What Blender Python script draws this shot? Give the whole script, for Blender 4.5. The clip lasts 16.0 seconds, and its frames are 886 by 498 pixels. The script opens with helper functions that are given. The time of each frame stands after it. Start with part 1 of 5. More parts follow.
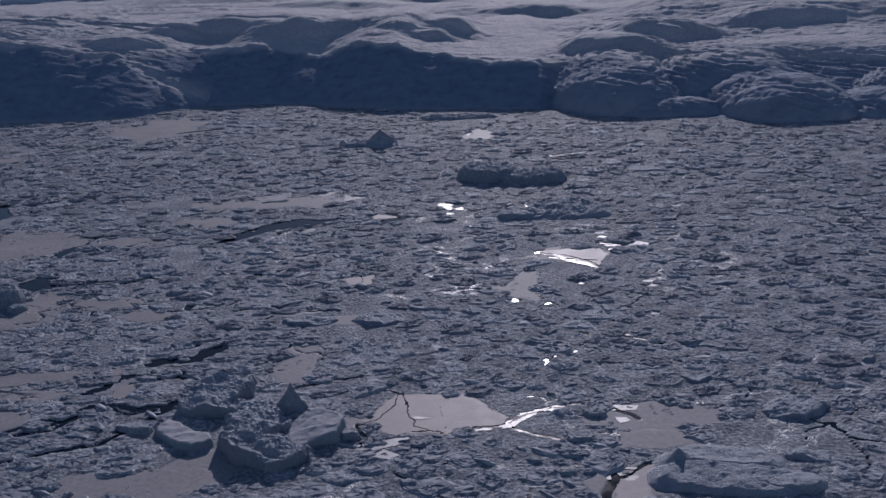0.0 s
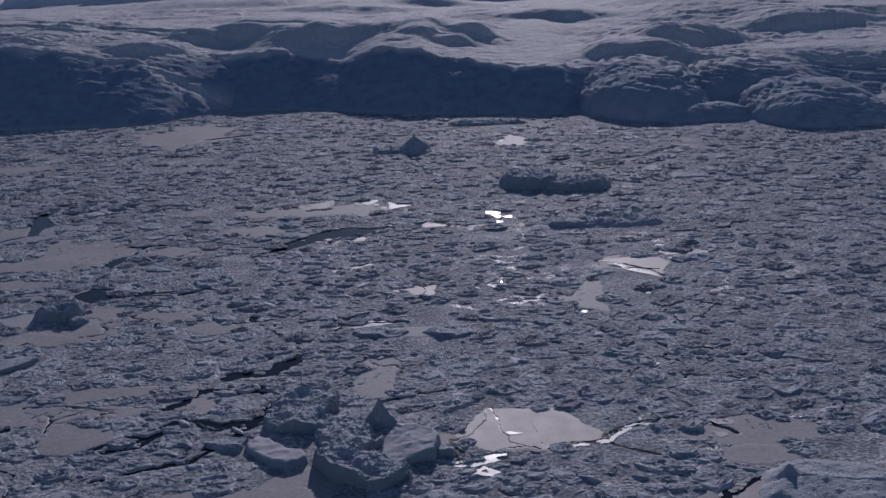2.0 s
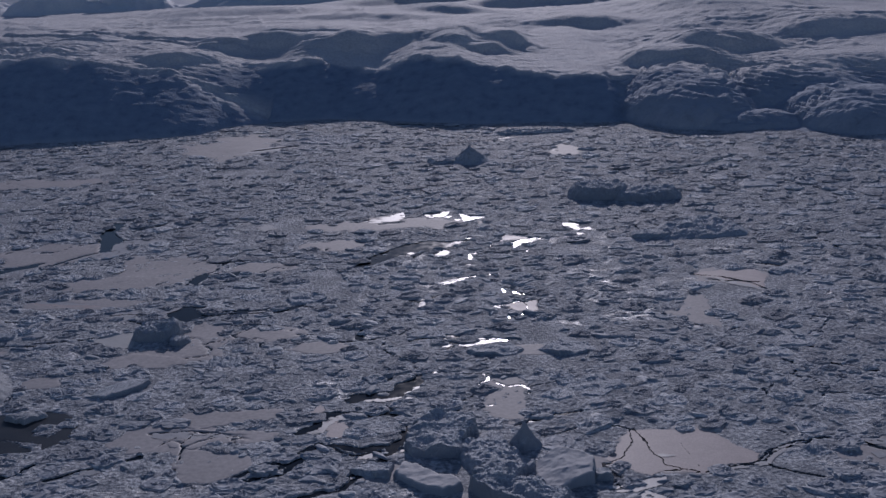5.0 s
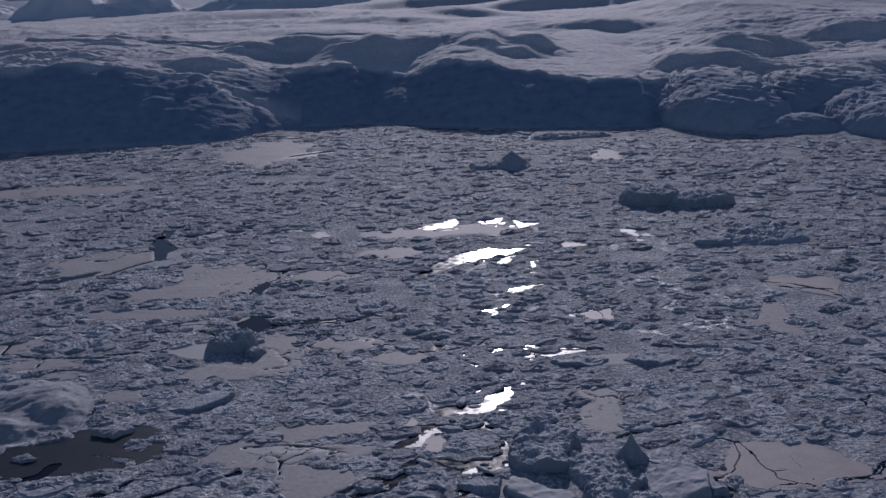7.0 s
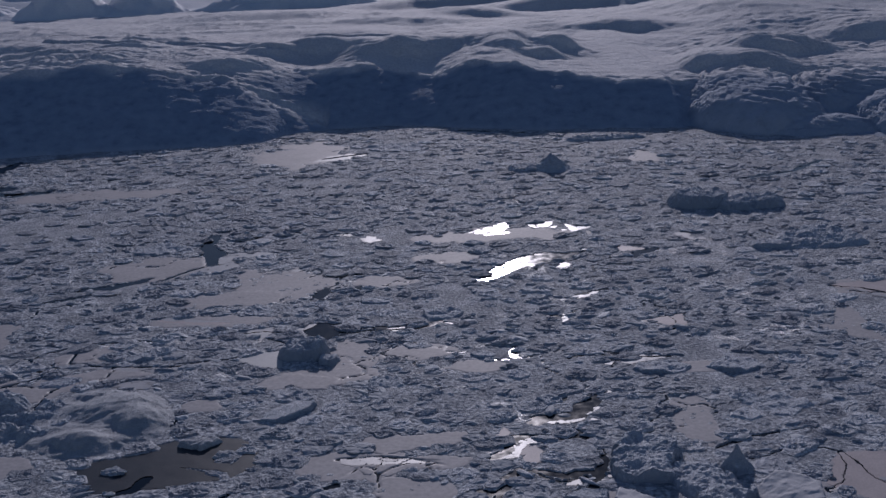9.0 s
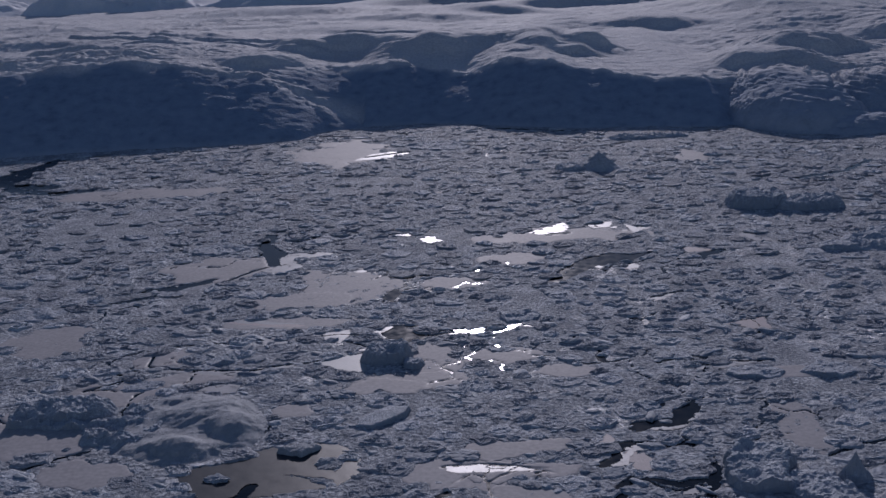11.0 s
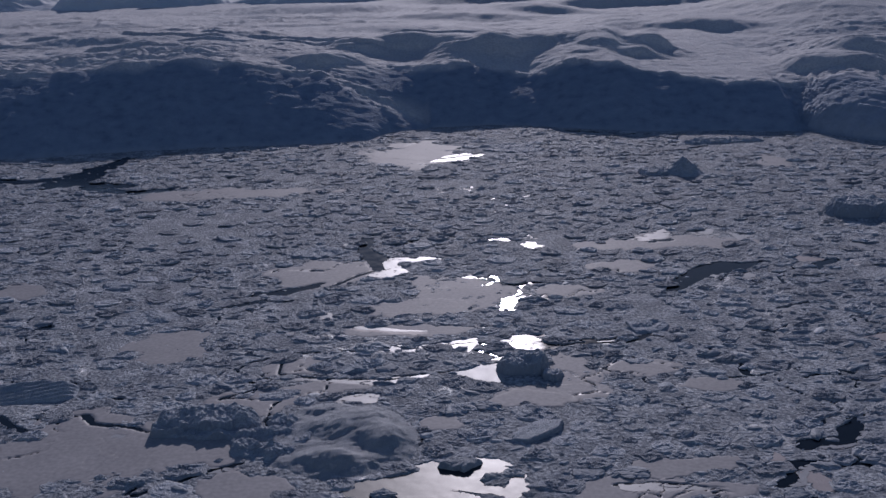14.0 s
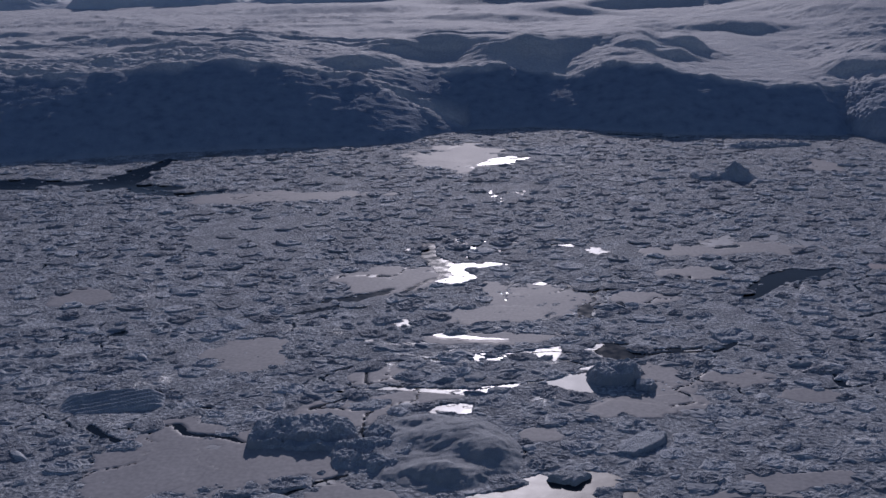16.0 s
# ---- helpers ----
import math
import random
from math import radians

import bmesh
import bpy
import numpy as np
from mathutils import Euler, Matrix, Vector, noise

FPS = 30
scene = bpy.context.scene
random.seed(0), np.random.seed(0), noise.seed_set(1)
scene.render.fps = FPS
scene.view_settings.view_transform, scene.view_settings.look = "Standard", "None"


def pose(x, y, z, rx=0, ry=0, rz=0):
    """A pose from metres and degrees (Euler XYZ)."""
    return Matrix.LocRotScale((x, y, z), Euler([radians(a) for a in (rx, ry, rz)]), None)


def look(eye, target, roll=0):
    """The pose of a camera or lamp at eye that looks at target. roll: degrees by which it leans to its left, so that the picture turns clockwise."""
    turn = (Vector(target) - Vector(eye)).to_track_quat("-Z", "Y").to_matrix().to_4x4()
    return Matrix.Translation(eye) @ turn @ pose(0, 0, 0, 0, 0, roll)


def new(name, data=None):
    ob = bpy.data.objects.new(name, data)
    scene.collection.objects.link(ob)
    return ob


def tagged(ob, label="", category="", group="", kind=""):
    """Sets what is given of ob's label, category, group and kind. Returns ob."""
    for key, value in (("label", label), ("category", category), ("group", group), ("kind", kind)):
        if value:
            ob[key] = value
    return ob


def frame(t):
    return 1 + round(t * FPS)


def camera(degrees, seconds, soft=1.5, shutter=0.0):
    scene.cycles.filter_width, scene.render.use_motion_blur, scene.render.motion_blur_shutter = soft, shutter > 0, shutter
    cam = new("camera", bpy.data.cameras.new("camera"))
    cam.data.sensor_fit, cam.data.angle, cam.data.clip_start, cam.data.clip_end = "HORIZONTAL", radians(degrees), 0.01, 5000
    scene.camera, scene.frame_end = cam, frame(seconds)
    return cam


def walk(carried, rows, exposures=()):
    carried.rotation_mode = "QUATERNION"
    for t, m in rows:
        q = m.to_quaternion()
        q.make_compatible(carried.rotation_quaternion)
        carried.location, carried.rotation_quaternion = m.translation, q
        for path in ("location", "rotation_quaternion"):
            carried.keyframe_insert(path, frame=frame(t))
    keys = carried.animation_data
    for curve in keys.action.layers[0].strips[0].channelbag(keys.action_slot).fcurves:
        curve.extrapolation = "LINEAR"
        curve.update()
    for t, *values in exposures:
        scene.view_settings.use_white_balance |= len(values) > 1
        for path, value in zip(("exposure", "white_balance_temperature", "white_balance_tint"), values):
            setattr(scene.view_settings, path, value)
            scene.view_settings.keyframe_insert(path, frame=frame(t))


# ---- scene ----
import collections
cam = camera(45.3, 16.0)
METRES, EYE, TILT, LEAN, TURN = 400.0, 216.0, -16.71, 1.76, 0.0
ROWS = [
    (0.0, 0.0, 0.0, 0.0, 0.0, 0.0, -0.0),
    (0.5, -0.0281, 0.0051, 0.0026, -0.1, 0.06, 0.06),
    (1.0, -0.0587, 0.0103, 0.0054, -0.22, 0.11, 0.11),
    (1.5, -0.0872, 0.0155, 0.008, -0.37, 0.14, 0.15),
    (2.0, -0.1182, 0.021, 0.0108, -0.56, 0.16, 0.21),
    (2.5, -0.1468, 0.0263, 0.0133, -0.74, 0.18, 0.28),
    (3.0, -0.1778, 0.0318, 0.0162, -0.91, 0.21, 0.36),
    (3.5, -0.2063, 0.0368, 0.0189, -1.03, 0.25, 0.46),
    (4.0, -0.2376, 0.0421, 0.0219, -1.13, 0.32, 0.54),
    (6.5, -0.3884, 0.0693, 0.0362, -1.43, 0.53, 0.78),
    (7.0, -0.4203, 0.0755, 0.0391, -1.53, 0.55, 0.83),
    (7.5, -0.4497, 0.0815, 0.0417, -1.64, 0.56, 0.89),
    (8.0, -0.4813, 0.0879, 0.0447, -1.78, 0.56, 0.98),
    (8.5, -0.5107, 0.0941, 0.0473, -1.93, 0.55, 1.08),
    (11.0, -0.6667, 0.1257, 0.0619, -2.14, 0.29, 0.92),
    (11.5, -0.6965, 0.1327, 0.0641, -2.05, 0.2, 0.76),
    (12.0, -0.7285, 0.1403, 0.0665, -1.96, 0.14, 0.63),
    (12.5, -0.7582, 0.1471, 0.0687, -1.9, 0.13, 0.54),
    (13.0, -0.7902, 0.1541, 0.0715, -1.85, 0.14, 0.46),
    (13.5, -0.8199, 0.1603, 0.0742, -1.82, 0.18, 0.35),
    (14.0, -0.8523, 0.1666, 0.0773, -1.81, 0.2, 0.21),
    (14.5, -0.8822, 0.1725, 0.0802, -1.82, 0.2, 0.09),
    (15.0, -0.9147, 0.179, 0.0831, -1.83, 0.19, 0.0),
    (15.5, -0.9447, 0.1848, 0.086, -1.83, 0.18, -0.04),
    (16.0, -0.9773, 0.1913, 0.0892, -1.83, 0.16, -0.05),
]
walk(cam, [(t, pose(0, 0, EYE, TILT, LEAN, TURN) @ pose(METRES * x, METRES * y, METRES * z, 90 + pitch, roll, yaw)) for t, x, y, z, yaw, pitch, roll in ROWS])

EXPOSURE, KELVIN, TINT = -0.85, 5700.0, 24.0
scene.view_settings.exposure = EXPOSURE
scene.view_settings.use_white_balance = True
scene.view_settings.white_balance_temperature = KELVIN
scene.view_settings.white_balance_tint = TINT

# ---- light: a low sun beyond the coast, clear sky ----
SUN_UP, SUN_RIGHT = 20.0, 4.2
world = bpy.data.worlds.new("world")
scene.world = world
world.use_nodes = True
wt = world.node_tree
sky = wt.nodes.new("ShaderNodeTexSky")
sky.sky_type, sky.sun_disc = "NISHITA", False
sky.sun_elevation, sky.sun_rotation = radians(SUN_UP), radians(SUN_RIGHT)
sky.altitude, sky.air_density, sky.dust_density, sky.ozone_density = 200.0, 1.0, 0.15, 2.0
wt.links.new(sky.outputs[0], wt.nodes["Background"].inputs[0])
wt.nodes["Background"].inputs[1].default_value = 0.07
sun = new("sun", bpy.data.lights.new("sun", "SUN"))
sun.data.energy, sun.data.angle, sun.data.color = 3.6, radians(0.53), (1.0, 0.93, 0.84)
sun_from = Vector((math.sin(radians(SUN_RIGHT)) * math.cos(radians(SUN_UP)), math.cos(radians(SUN_RIGHT)) * math.cos(radians(SUN_UP)), math.sin(radians(SUN_UP))))
sun.matrix_world = look(sun_from * 900, (0, 0, 0))


# ---- noise on arrays ----
def rnd(ix, iy, seed):
    h = (ix.astype(np.int64) * 374761393 + iy.astype(np.int64) * 668265263 + seed * 1442695041) & 0xFFFFFFFF
    h = ((h ^ (h >> 13)) * 1274126177) & 0xFFFFFFFF
    h = ((h ^ (h >> 16)) * 2246822519) & 0xFFFFFFFF
    return ((h ^ (h >> 15)) & 0xFFFFFF) / float(0xFFFFFF)


def vnoise(x, y, seed=0):
    """Smooth noise from 0 to 1, one knot a unit."""
    ix, iy = np.floor(x), np.floor(y)
    fx, fy = x - ix, y - iy
    fx, fy = fx * fx * (3 - 2 * fx), fy * fy * (3 - 2 * fy)
    a, b = rnd(ix, iy, seed), rnd(ix + 1, iy, seed)
    c, d = rnd(ix, iy + 1, seed), rnd(ix + 1, iy + 1, seed)
    return (a + (b - a) * fx) * (1 - fy) + (c + (d - c) * fx) * fy


def fbm(x, y, seed=0, octaves=4, gain=0.5):
    """Layered noise about 0, from -1 to 1."""
    total, weight, amp = 0.0, 0.0, 1.0
    for k in range(octaves):
        total = total + amp * (2 * vnoise(x * 2.03 ** k + 17.3 * k, y * 2.03 ** k - 9.1 * k, seed + k) - 1)
        weight, amp = weight + amp, amp * gain
    return total / weight


def smooth(a, b, v):
    u = np.clip((v - a) / (b - a), 0, 1)
    return u * u * (3 - 2 * u)


def lumps(x, y, size, chance, seed, tall):
    """Heaped blocks of about that size: their height over the ice."""
    ix, iy = np.floor(x / size), np.floor(y / size)
    best = np.zeros_like(x)
    for dx in (-1, 0, 1):
        for dy in (-1, 0, 1):
            cx, cy = ix + dx, iy + dy
            px, py = (cx + rnd(cx, cy, seed)) * size, (cy + rnd(cx, cy, seed + 1)) * size
            r = size * (0.26 + 0.34 * rnd(cx, cy, seed + 2) ** 2)
            turn = math.pi * rnd(cx, cy, seed + 3)
            c, s = np.cos(turn), np.sin(turn)
            u, v = (x - px) * c + (y - py) * s, (y - py) * c - (x - px) * s
            long = 1.0 + 0.8 * rnd(cx, cy, seed + 4)
            ang = np.maximum(np.abs(u) / long + 0.35 * np.abs(v), np.abs(v) + 0.3 * np.abs(u) / long)
            d = ang / r
            tip = 0.55 + 0.45 * u / (long * r) * (rnd(cx, cy, seed + 5) - 0.3) * 1.6
            h = tall * (0.35 + 0.65 * rnd(cx, cy, seed + 6)) * np.clip(1.25 - d ** 2.6, 0, 1) * np.clip(tip, 0.15, 1.2)
            best = np.where((rnd(cx, cy, seed + 7) < chance) & (h > best), h, best)
    return best


def cracks(x, y, size, seed):
    """Distance to the border of irregular plates, in metres."""
    x, y = x + size * 0.35 * fbm(x / size * 1.7, y / size * 1.7, seed + 40, 3), y + size * 0.35 * fbm(x / size * 1.7, y / size * 1.7, seed + 50, 3)
    ix, iy = np.floor(x / size), np.floor(y / size)
    near = np.full_like(x, 1e9)
    second = np.full_like(x, 1e9)
    for dx in (-1, 0, 1):
        for dy in (-1, 0, 1):
            cx, cy = ix + dx, iy + dy
            d = np.hypot(x - (cx + rnd(cx, cy, seed)) * size, y - (cy + rnd(cx, cy, seed + 1)) * size)
            second = np.minimum(second, np.maximum(near, d))
            near = np.minimum(near, d)
    return second - near


# ---- materials ----
def material(name, tones, rough, scale, relief, ior=1.31, gloss=0.5, island=False, sides=None, bare=False, lump=False, wet=False, grain=14, span=(0.34, 0.72), crisp=0.0):
    """A rough or wet natural surface: tones from dark to light over two sizes of noise, with fine relief."""
    m = bpy.data.materials.new(name)
    m.use_nodes = True
    t = m.node_tree
    n, link = t.nodes, t.links.new
    b = n["Principled BSDF"]
    co = n.new("ShaderNodeTexCoord")
    big, fine = n.new("ShaderNodeTexNoise"), n.new("ShaderNodeTexNoise")
    big.inputs["Scale"].default_value, fine.inputs["Scale"].default_value = scale, scale * grain
    big.inputs["Detail"].default_value, fine.inputs["Detail"].default_value = 6, 5
    mix = n.new("ShaderNodeMath")
    mix.operation = "MULTIPLY_ADD"
    mix.inputs[1].default_value = 0.62
    link(fine.outputs[0], mix.inputs[0])
    half = n.new("ShaderNodeMath")
    half.operation = "MULTIPLY"
    half.inputs[1].default_value = 0.45
    link(big.outputs[0], half.inputs[0])
    link(half.outputs[0], mix.inputs[2])
    source = mix.outputs[0]
    if island:
        geo = n.new("ShaderNodeNewGeometry")
        add = n.new("ShaderNodeMath")
        add.operation = "MULTIPLY_ADD"
        add.inputs[1].default_value, add.inputs[2].default_value = 0.3, -0.15
        link(geo.outputs["Random Per Island"], add.inputs[0])
        two = n.new("ShaderNodeMath")
        link(add.outputs[0], two.inputs[0])
        link(source, two.inputs[1])
        source = two.outputs[0]
    ramp = n.new("ShaderNodeValToRGB")
    for k, tone in enumerate(tones):
        at = span[0] + (span[1] - span[0]) * k / max(1, len(tones) - 1)
        e = ramp.color_ramp.elements[k] if k < 2 else ramp.color_ramp.elements.new(at)
        e.position, e.color = at, (*tone, 1)
    link(source, ramp.inputs[0])
    colour = ramp.outputs[0]
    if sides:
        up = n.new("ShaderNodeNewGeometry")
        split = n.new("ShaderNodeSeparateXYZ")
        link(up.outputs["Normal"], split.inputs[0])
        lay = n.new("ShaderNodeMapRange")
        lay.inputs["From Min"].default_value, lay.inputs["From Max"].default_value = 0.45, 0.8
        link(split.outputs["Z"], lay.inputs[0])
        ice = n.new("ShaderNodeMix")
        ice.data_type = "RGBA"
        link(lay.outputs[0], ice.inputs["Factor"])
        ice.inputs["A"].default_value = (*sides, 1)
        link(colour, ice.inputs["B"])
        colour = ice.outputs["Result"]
    if lump:
        # bare ice of the lumps, without the snow that lies between them
        where = n.new("ShaderNodeAttribute")
        where.attribute_name = "lump"
        bareice = n.new("ShaderNodeMix")
        bareice.data_type = "RGBA"
        bareice.blend_type = "MULTIPLY"
        link(where.outputs["Fac"], bareice.inputs["Factor"])
        link(colour, bareice.inputs["A"])
        bareice.inputs["B"].default_value = (0.76, 0.79, 0.84, 1)
        colour = bareice.outputs["Result"]
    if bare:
        # patchy rock along the front, its blue shade put into the colour
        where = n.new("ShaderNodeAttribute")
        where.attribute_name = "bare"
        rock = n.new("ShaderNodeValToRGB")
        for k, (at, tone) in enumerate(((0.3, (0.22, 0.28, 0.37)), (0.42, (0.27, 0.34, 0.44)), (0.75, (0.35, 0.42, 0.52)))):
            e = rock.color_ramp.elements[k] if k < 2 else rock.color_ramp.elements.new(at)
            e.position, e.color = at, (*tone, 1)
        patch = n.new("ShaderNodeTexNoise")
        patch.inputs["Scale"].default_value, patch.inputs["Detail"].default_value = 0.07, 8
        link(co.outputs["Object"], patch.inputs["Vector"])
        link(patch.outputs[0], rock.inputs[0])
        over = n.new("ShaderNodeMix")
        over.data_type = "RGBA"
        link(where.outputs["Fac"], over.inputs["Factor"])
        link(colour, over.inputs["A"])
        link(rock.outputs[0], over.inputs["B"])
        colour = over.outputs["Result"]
    link(colour, b.inputs["Base Color"])
    for tex in (big, fine):
        link(co.outputs["Object"], tex.inputs["Vector"])
    bump = n.new("ShaderNodeBump")
    bump.inputs["Strength"].default_value, bump.inputs["Distance"].default_value = relief[0], relief[1]
    link(fine.outputs[0], bump.inputs["Height"])
    relief_out = bump.outputs[0]
    if crisp:
        # splinters and crumbs a hand to an arm long
        crumbs, second = n.new("ShaderNodeTexNoise"), n.new("ShaderNodeBump")
        crumbs.inputs["Scale"].default_value, crumbs.inputs["Detail"].default_value, crumbs.inputs["Roughness"].default_value = 1.5, 3, 0.6
        link(co.outputs["Object"], crumbs.inputs["Vector"])
        second.inputs["Strength"].default_value, second.inputs["Distance"].default_value = crisp, 0.55
        link(crumbs.outputs[0], second.inputs["Height"])
        link(relief_out, second.inputs["Normal"])
        relief_out = second.outputs[0]
    link(relief_out, b.inputs["Normal"])
    rr = n.new("ShaderNodeMapRange")
    rr.inputs["To Min"].default_value, rr.inputs["To Max"].default_value = rough
    link(big.outputs[0], rr.inputs[0])
    shine = rr.outputs[0]
    if wet:
        # wet rims along open water
        soaked = n.new("ShaderNodeAttribute")
        soaked.attribute_name = "wet"
        dry = n.new("ShaderNodeMix")
        link(soaked.outputs["Fac"], dry.inputs["Factor"])
        link(shine, dry.inputs["A"])
        dry.inputs["B"].default_value = 0.3
        shine = dry.outputs["Result"]
        level = n.new("ShaderNodeMapRange")
        level.inputs["To Min"].default_value, level.inputs["To Max"].default_value = gloss, 0.9
        link(soaked.outputs["Fac"], level.inputs[0])
        link(level.outputs[0], b.inputs["Specular IOR Level"])
    link(shine, b.inputs["Roughness"])
    b.inputs["IOR"].default_value = ior
    b.inputs["Specular IOR Level"].default_value = gloss
    return m


snow = material("wind packed snow", [(0.70, 0.72, 0.76), (0.80, 0.81, 0.83), (0.86, 0.86, 0.86)], (0.75, 0.9), 0.012, (0.5, 1.6), gloss=0.2)
brash_mat = material("frozen brash ice", [(0.22, 0.24, 0.27), (0.385, 0.40, 0.425), (0.70, 0.71, 0.72)], (0.62, 0.86), 0.06, (1.0, 1.5), gloss=0.12, lump=True, wet=True, grain=8, span=(0.41, 0.66), crisp=0.9)
pan_mat = material("young grey sea ice", [(0.335, 0.32, 0.325), (0.42, 0.40, 0.40), (0.51, 0.485, 0.48)], (0.58, 0.72), 0.03, (0.25, 0.12), gloss=0.16, wet=True)
nilas_mat = material("dark new ice", [(0.012, 0.018, 0.028), (0.02, 0.026, 0.036), (0.035, 0.04, 0.05)], (0.34, 0.45), 0.12, (0.1, 0.08), gloss=0.42)
sheen_mat = material("smooth damp ice", [(0.41, 0.36, 0.35), (0.485, 0.425, 0.41), (0.575, 0.51, 0.49)], (0.46, 0.64), 0.1, (0.2, 0.1), gloss=0.2)
damp_mat = material("damp pale ice", [(0.44, 0.44, 0.43), (0.50, 0.495, 0.48), (0.56, 0.55, 0.53)], (0.40, 0.56), 0.12, (0.15, 0.1), gloss=0.3)
wet_mat = material("wet thin ice", [(0.36, 0.36, 0.37), (0.43, 0.425, 0.43), (0.50, 0.49, 0.49)], (0.32, 0.52), 0.13, (0.15, 0.1), gloss=0.42)
floe_mat = material("small ice floes", [(0.30, 0.315, 0.345), (0.46, 0.475, 0.50), (0.76, 0.765, 0.77)], (0.55, 0.8), 0.14, (1.0, 0.8), gloss=0.2, island=True, lump=True, grain=9, span=(0.38, 0.68), crisp=0.9)
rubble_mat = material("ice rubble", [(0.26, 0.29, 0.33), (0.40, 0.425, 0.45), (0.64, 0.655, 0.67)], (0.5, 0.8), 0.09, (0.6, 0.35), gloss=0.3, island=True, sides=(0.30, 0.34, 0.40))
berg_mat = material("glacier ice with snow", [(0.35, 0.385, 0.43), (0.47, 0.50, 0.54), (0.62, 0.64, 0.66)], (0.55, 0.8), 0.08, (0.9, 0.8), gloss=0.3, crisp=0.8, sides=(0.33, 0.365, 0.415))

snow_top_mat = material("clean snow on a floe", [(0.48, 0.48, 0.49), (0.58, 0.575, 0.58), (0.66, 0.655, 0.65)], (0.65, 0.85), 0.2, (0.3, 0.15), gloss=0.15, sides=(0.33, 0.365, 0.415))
cap_mat = material("crusted snow on ice", [(0.31, 0.325, 0.35), (0.42, 0.435, 0.455), (0.58, 0.59, 0.60)], (0.6, 0.85), 0.16, (0.8, 0.5), gloss=0.15, crisp=0.7)
wall_mat = material("bare glacier ice", [(0.29, 0.325, 0.375), (0.40, 0.43, 0.475), (0.54, 0.56, 0.59)], (0.5, 0.75), 0.09, (0.8, 0.6), gloss=0.25)
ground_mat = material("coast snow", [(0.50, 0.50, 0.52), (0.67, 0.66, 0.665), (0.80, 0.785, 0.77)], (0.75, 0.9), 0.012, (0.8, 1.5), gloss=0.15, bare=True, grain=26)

water_mat = bpy.data.materials.new("cold sea water")
water_mat.use_nodes = True
wn, wl = water_mat.node_tree.nodes, water_mat.node_tree.links.new
wb = wn["Principled BSDF"]
wb.inputs["Base Color"].default_value = (0.006, 0.012, 0.022, 1)
wb.inputs["IOR"].default_value, wb.inputs["Specular IOR Level"].default_value = 1.333, 0.2
wco, wv, wbump = wn.new("ShaderNodeTexCoord"), wn.new("ShaderNodeTexNoise"), wn.new("ShaderNodeBump")
wv.inputs["Scale"].default_value, wv.inputs["Detail"].default_value = 0.9, 4
wbump.inputs["Strength"].default_value, wbump.inputs["Distance"].default_value = 0.1, 0.08
wpatch, wrange = wn.new("ShaderNodeTexNoise"), wn.new("ShaderNodeMapRange")
wpatch.inputs["Scale"].default_value, wpatch.inputs["Detail"].default_value = 0.16, 3
wrange.inputs["From Min"].default_value, wrange.inputs["From Max"].default_value = 0.35, 0.65
wrange.inputs["To Min"].default_value, wrange.inputs["To Max"].default_value = 0.09, 0.17
wl(wco.outputs["Object"], wpatch.inputs["Vector"]), wl(wpatch.outputs[0], wrange.inputs[0]), wl(wrange.outputs[0], wb.inputs["Roughness"])
wl(wco.outputs["Object"], wv.inputs["Vector"]), wl(wv.outputs[0], wbump.inputs["Height"]), wl(wbump.outputs[0], wb.inputs["Normal"])


# ---- mesh helpers ----
def sheet(name, x, y, z, mat, smooth_faces=True, keep=None):
    """One mesh over a grid of points."""
    rows, cols = x.shape
    me = bpy.data.meshes.new(name)
    k = np.arange(rows * cols).reshape(rows, cols)
    quads = np.stack([k[:-1, :-1], k[:-1, 1:], k[1:, 1:], k[1:, :-1]], -1).reshape(-1, 4)
    if keep is not None:
        quads = quads[keep.ravel()[quads].any(1)]
    used = np.unique(quads)
    back = np.zeros(rows * cols, dtype=np.int32)
    back[used] = np.arange(len(used))
    fill(me, np.stack([x, y, z], -1).reshape(-1, 3)[used], back[quads], smooth_faces)
    sheet.used = used
    me.materials.append(mat)
    return new(name, me)


def fill(me, co, faces, smooth_faces):
    n, k = faces.shape
    me.vertices.add(len(co))
    me.vertices.foreach_set("co", np.ascontiguousarray(co, dtype=np.float32).ravel())
    me.loops.add(n * k)
    me.loops.foreach_set("vertex_index", np.ascontiguousarray(faces, dtype=np.int32).ravel())
    me.polygons.add(n)
    me.polygons.foreach_set("loop_start", np.arange(0, n * k, k, dtype=np.int32))
    me.polygons.foreach_set("use_smooth", np.full(n, smooth_faces))
    me.update(calc_edges=True)


# ---- the sea: leads of open water, pans of young ice ----
# open leads: width, then places along the middle
LEADS = []


def lead(width, *line):
    """A crack of open water along a line."""
    LEADS.append((width, *line))


lead(6, (-458, 771), (-436, 778), (-414, 787))
lead(4, (-482, 744), (-453, 755), (-432, 774), (-410, 793))
lead(3, (-283, 719), (-278, 739), (-271, 751))
lead(3, (-282, 655), (-259, 665), (-237, 667))
lead(3.6, (-208, 437), (-196, 445), (-186, 456), (-177, 470), (-167, 473), (-154, 466), (-136, 470))
lead(5, (-161, 522), (-141, 527), (-136, 539), (-127, 546), (-114, 549))
lead(3.4, (-199, 415), (-180, 424), (-160, 431), (-151, 444), (-148, 452))
lead(1.8, (-81, 485), (-62, 494), (-48, 498))
lead(2, (55, 459), (67, 460), (76, 449), (83, 441))
lead(3, (58, 409), (63, 393), (64, 386), (57, 372))
lead(2, (64, 386), (80, 399), (89, 406))
lead(1.5, (87, 548), (100, 539), (116, 528))
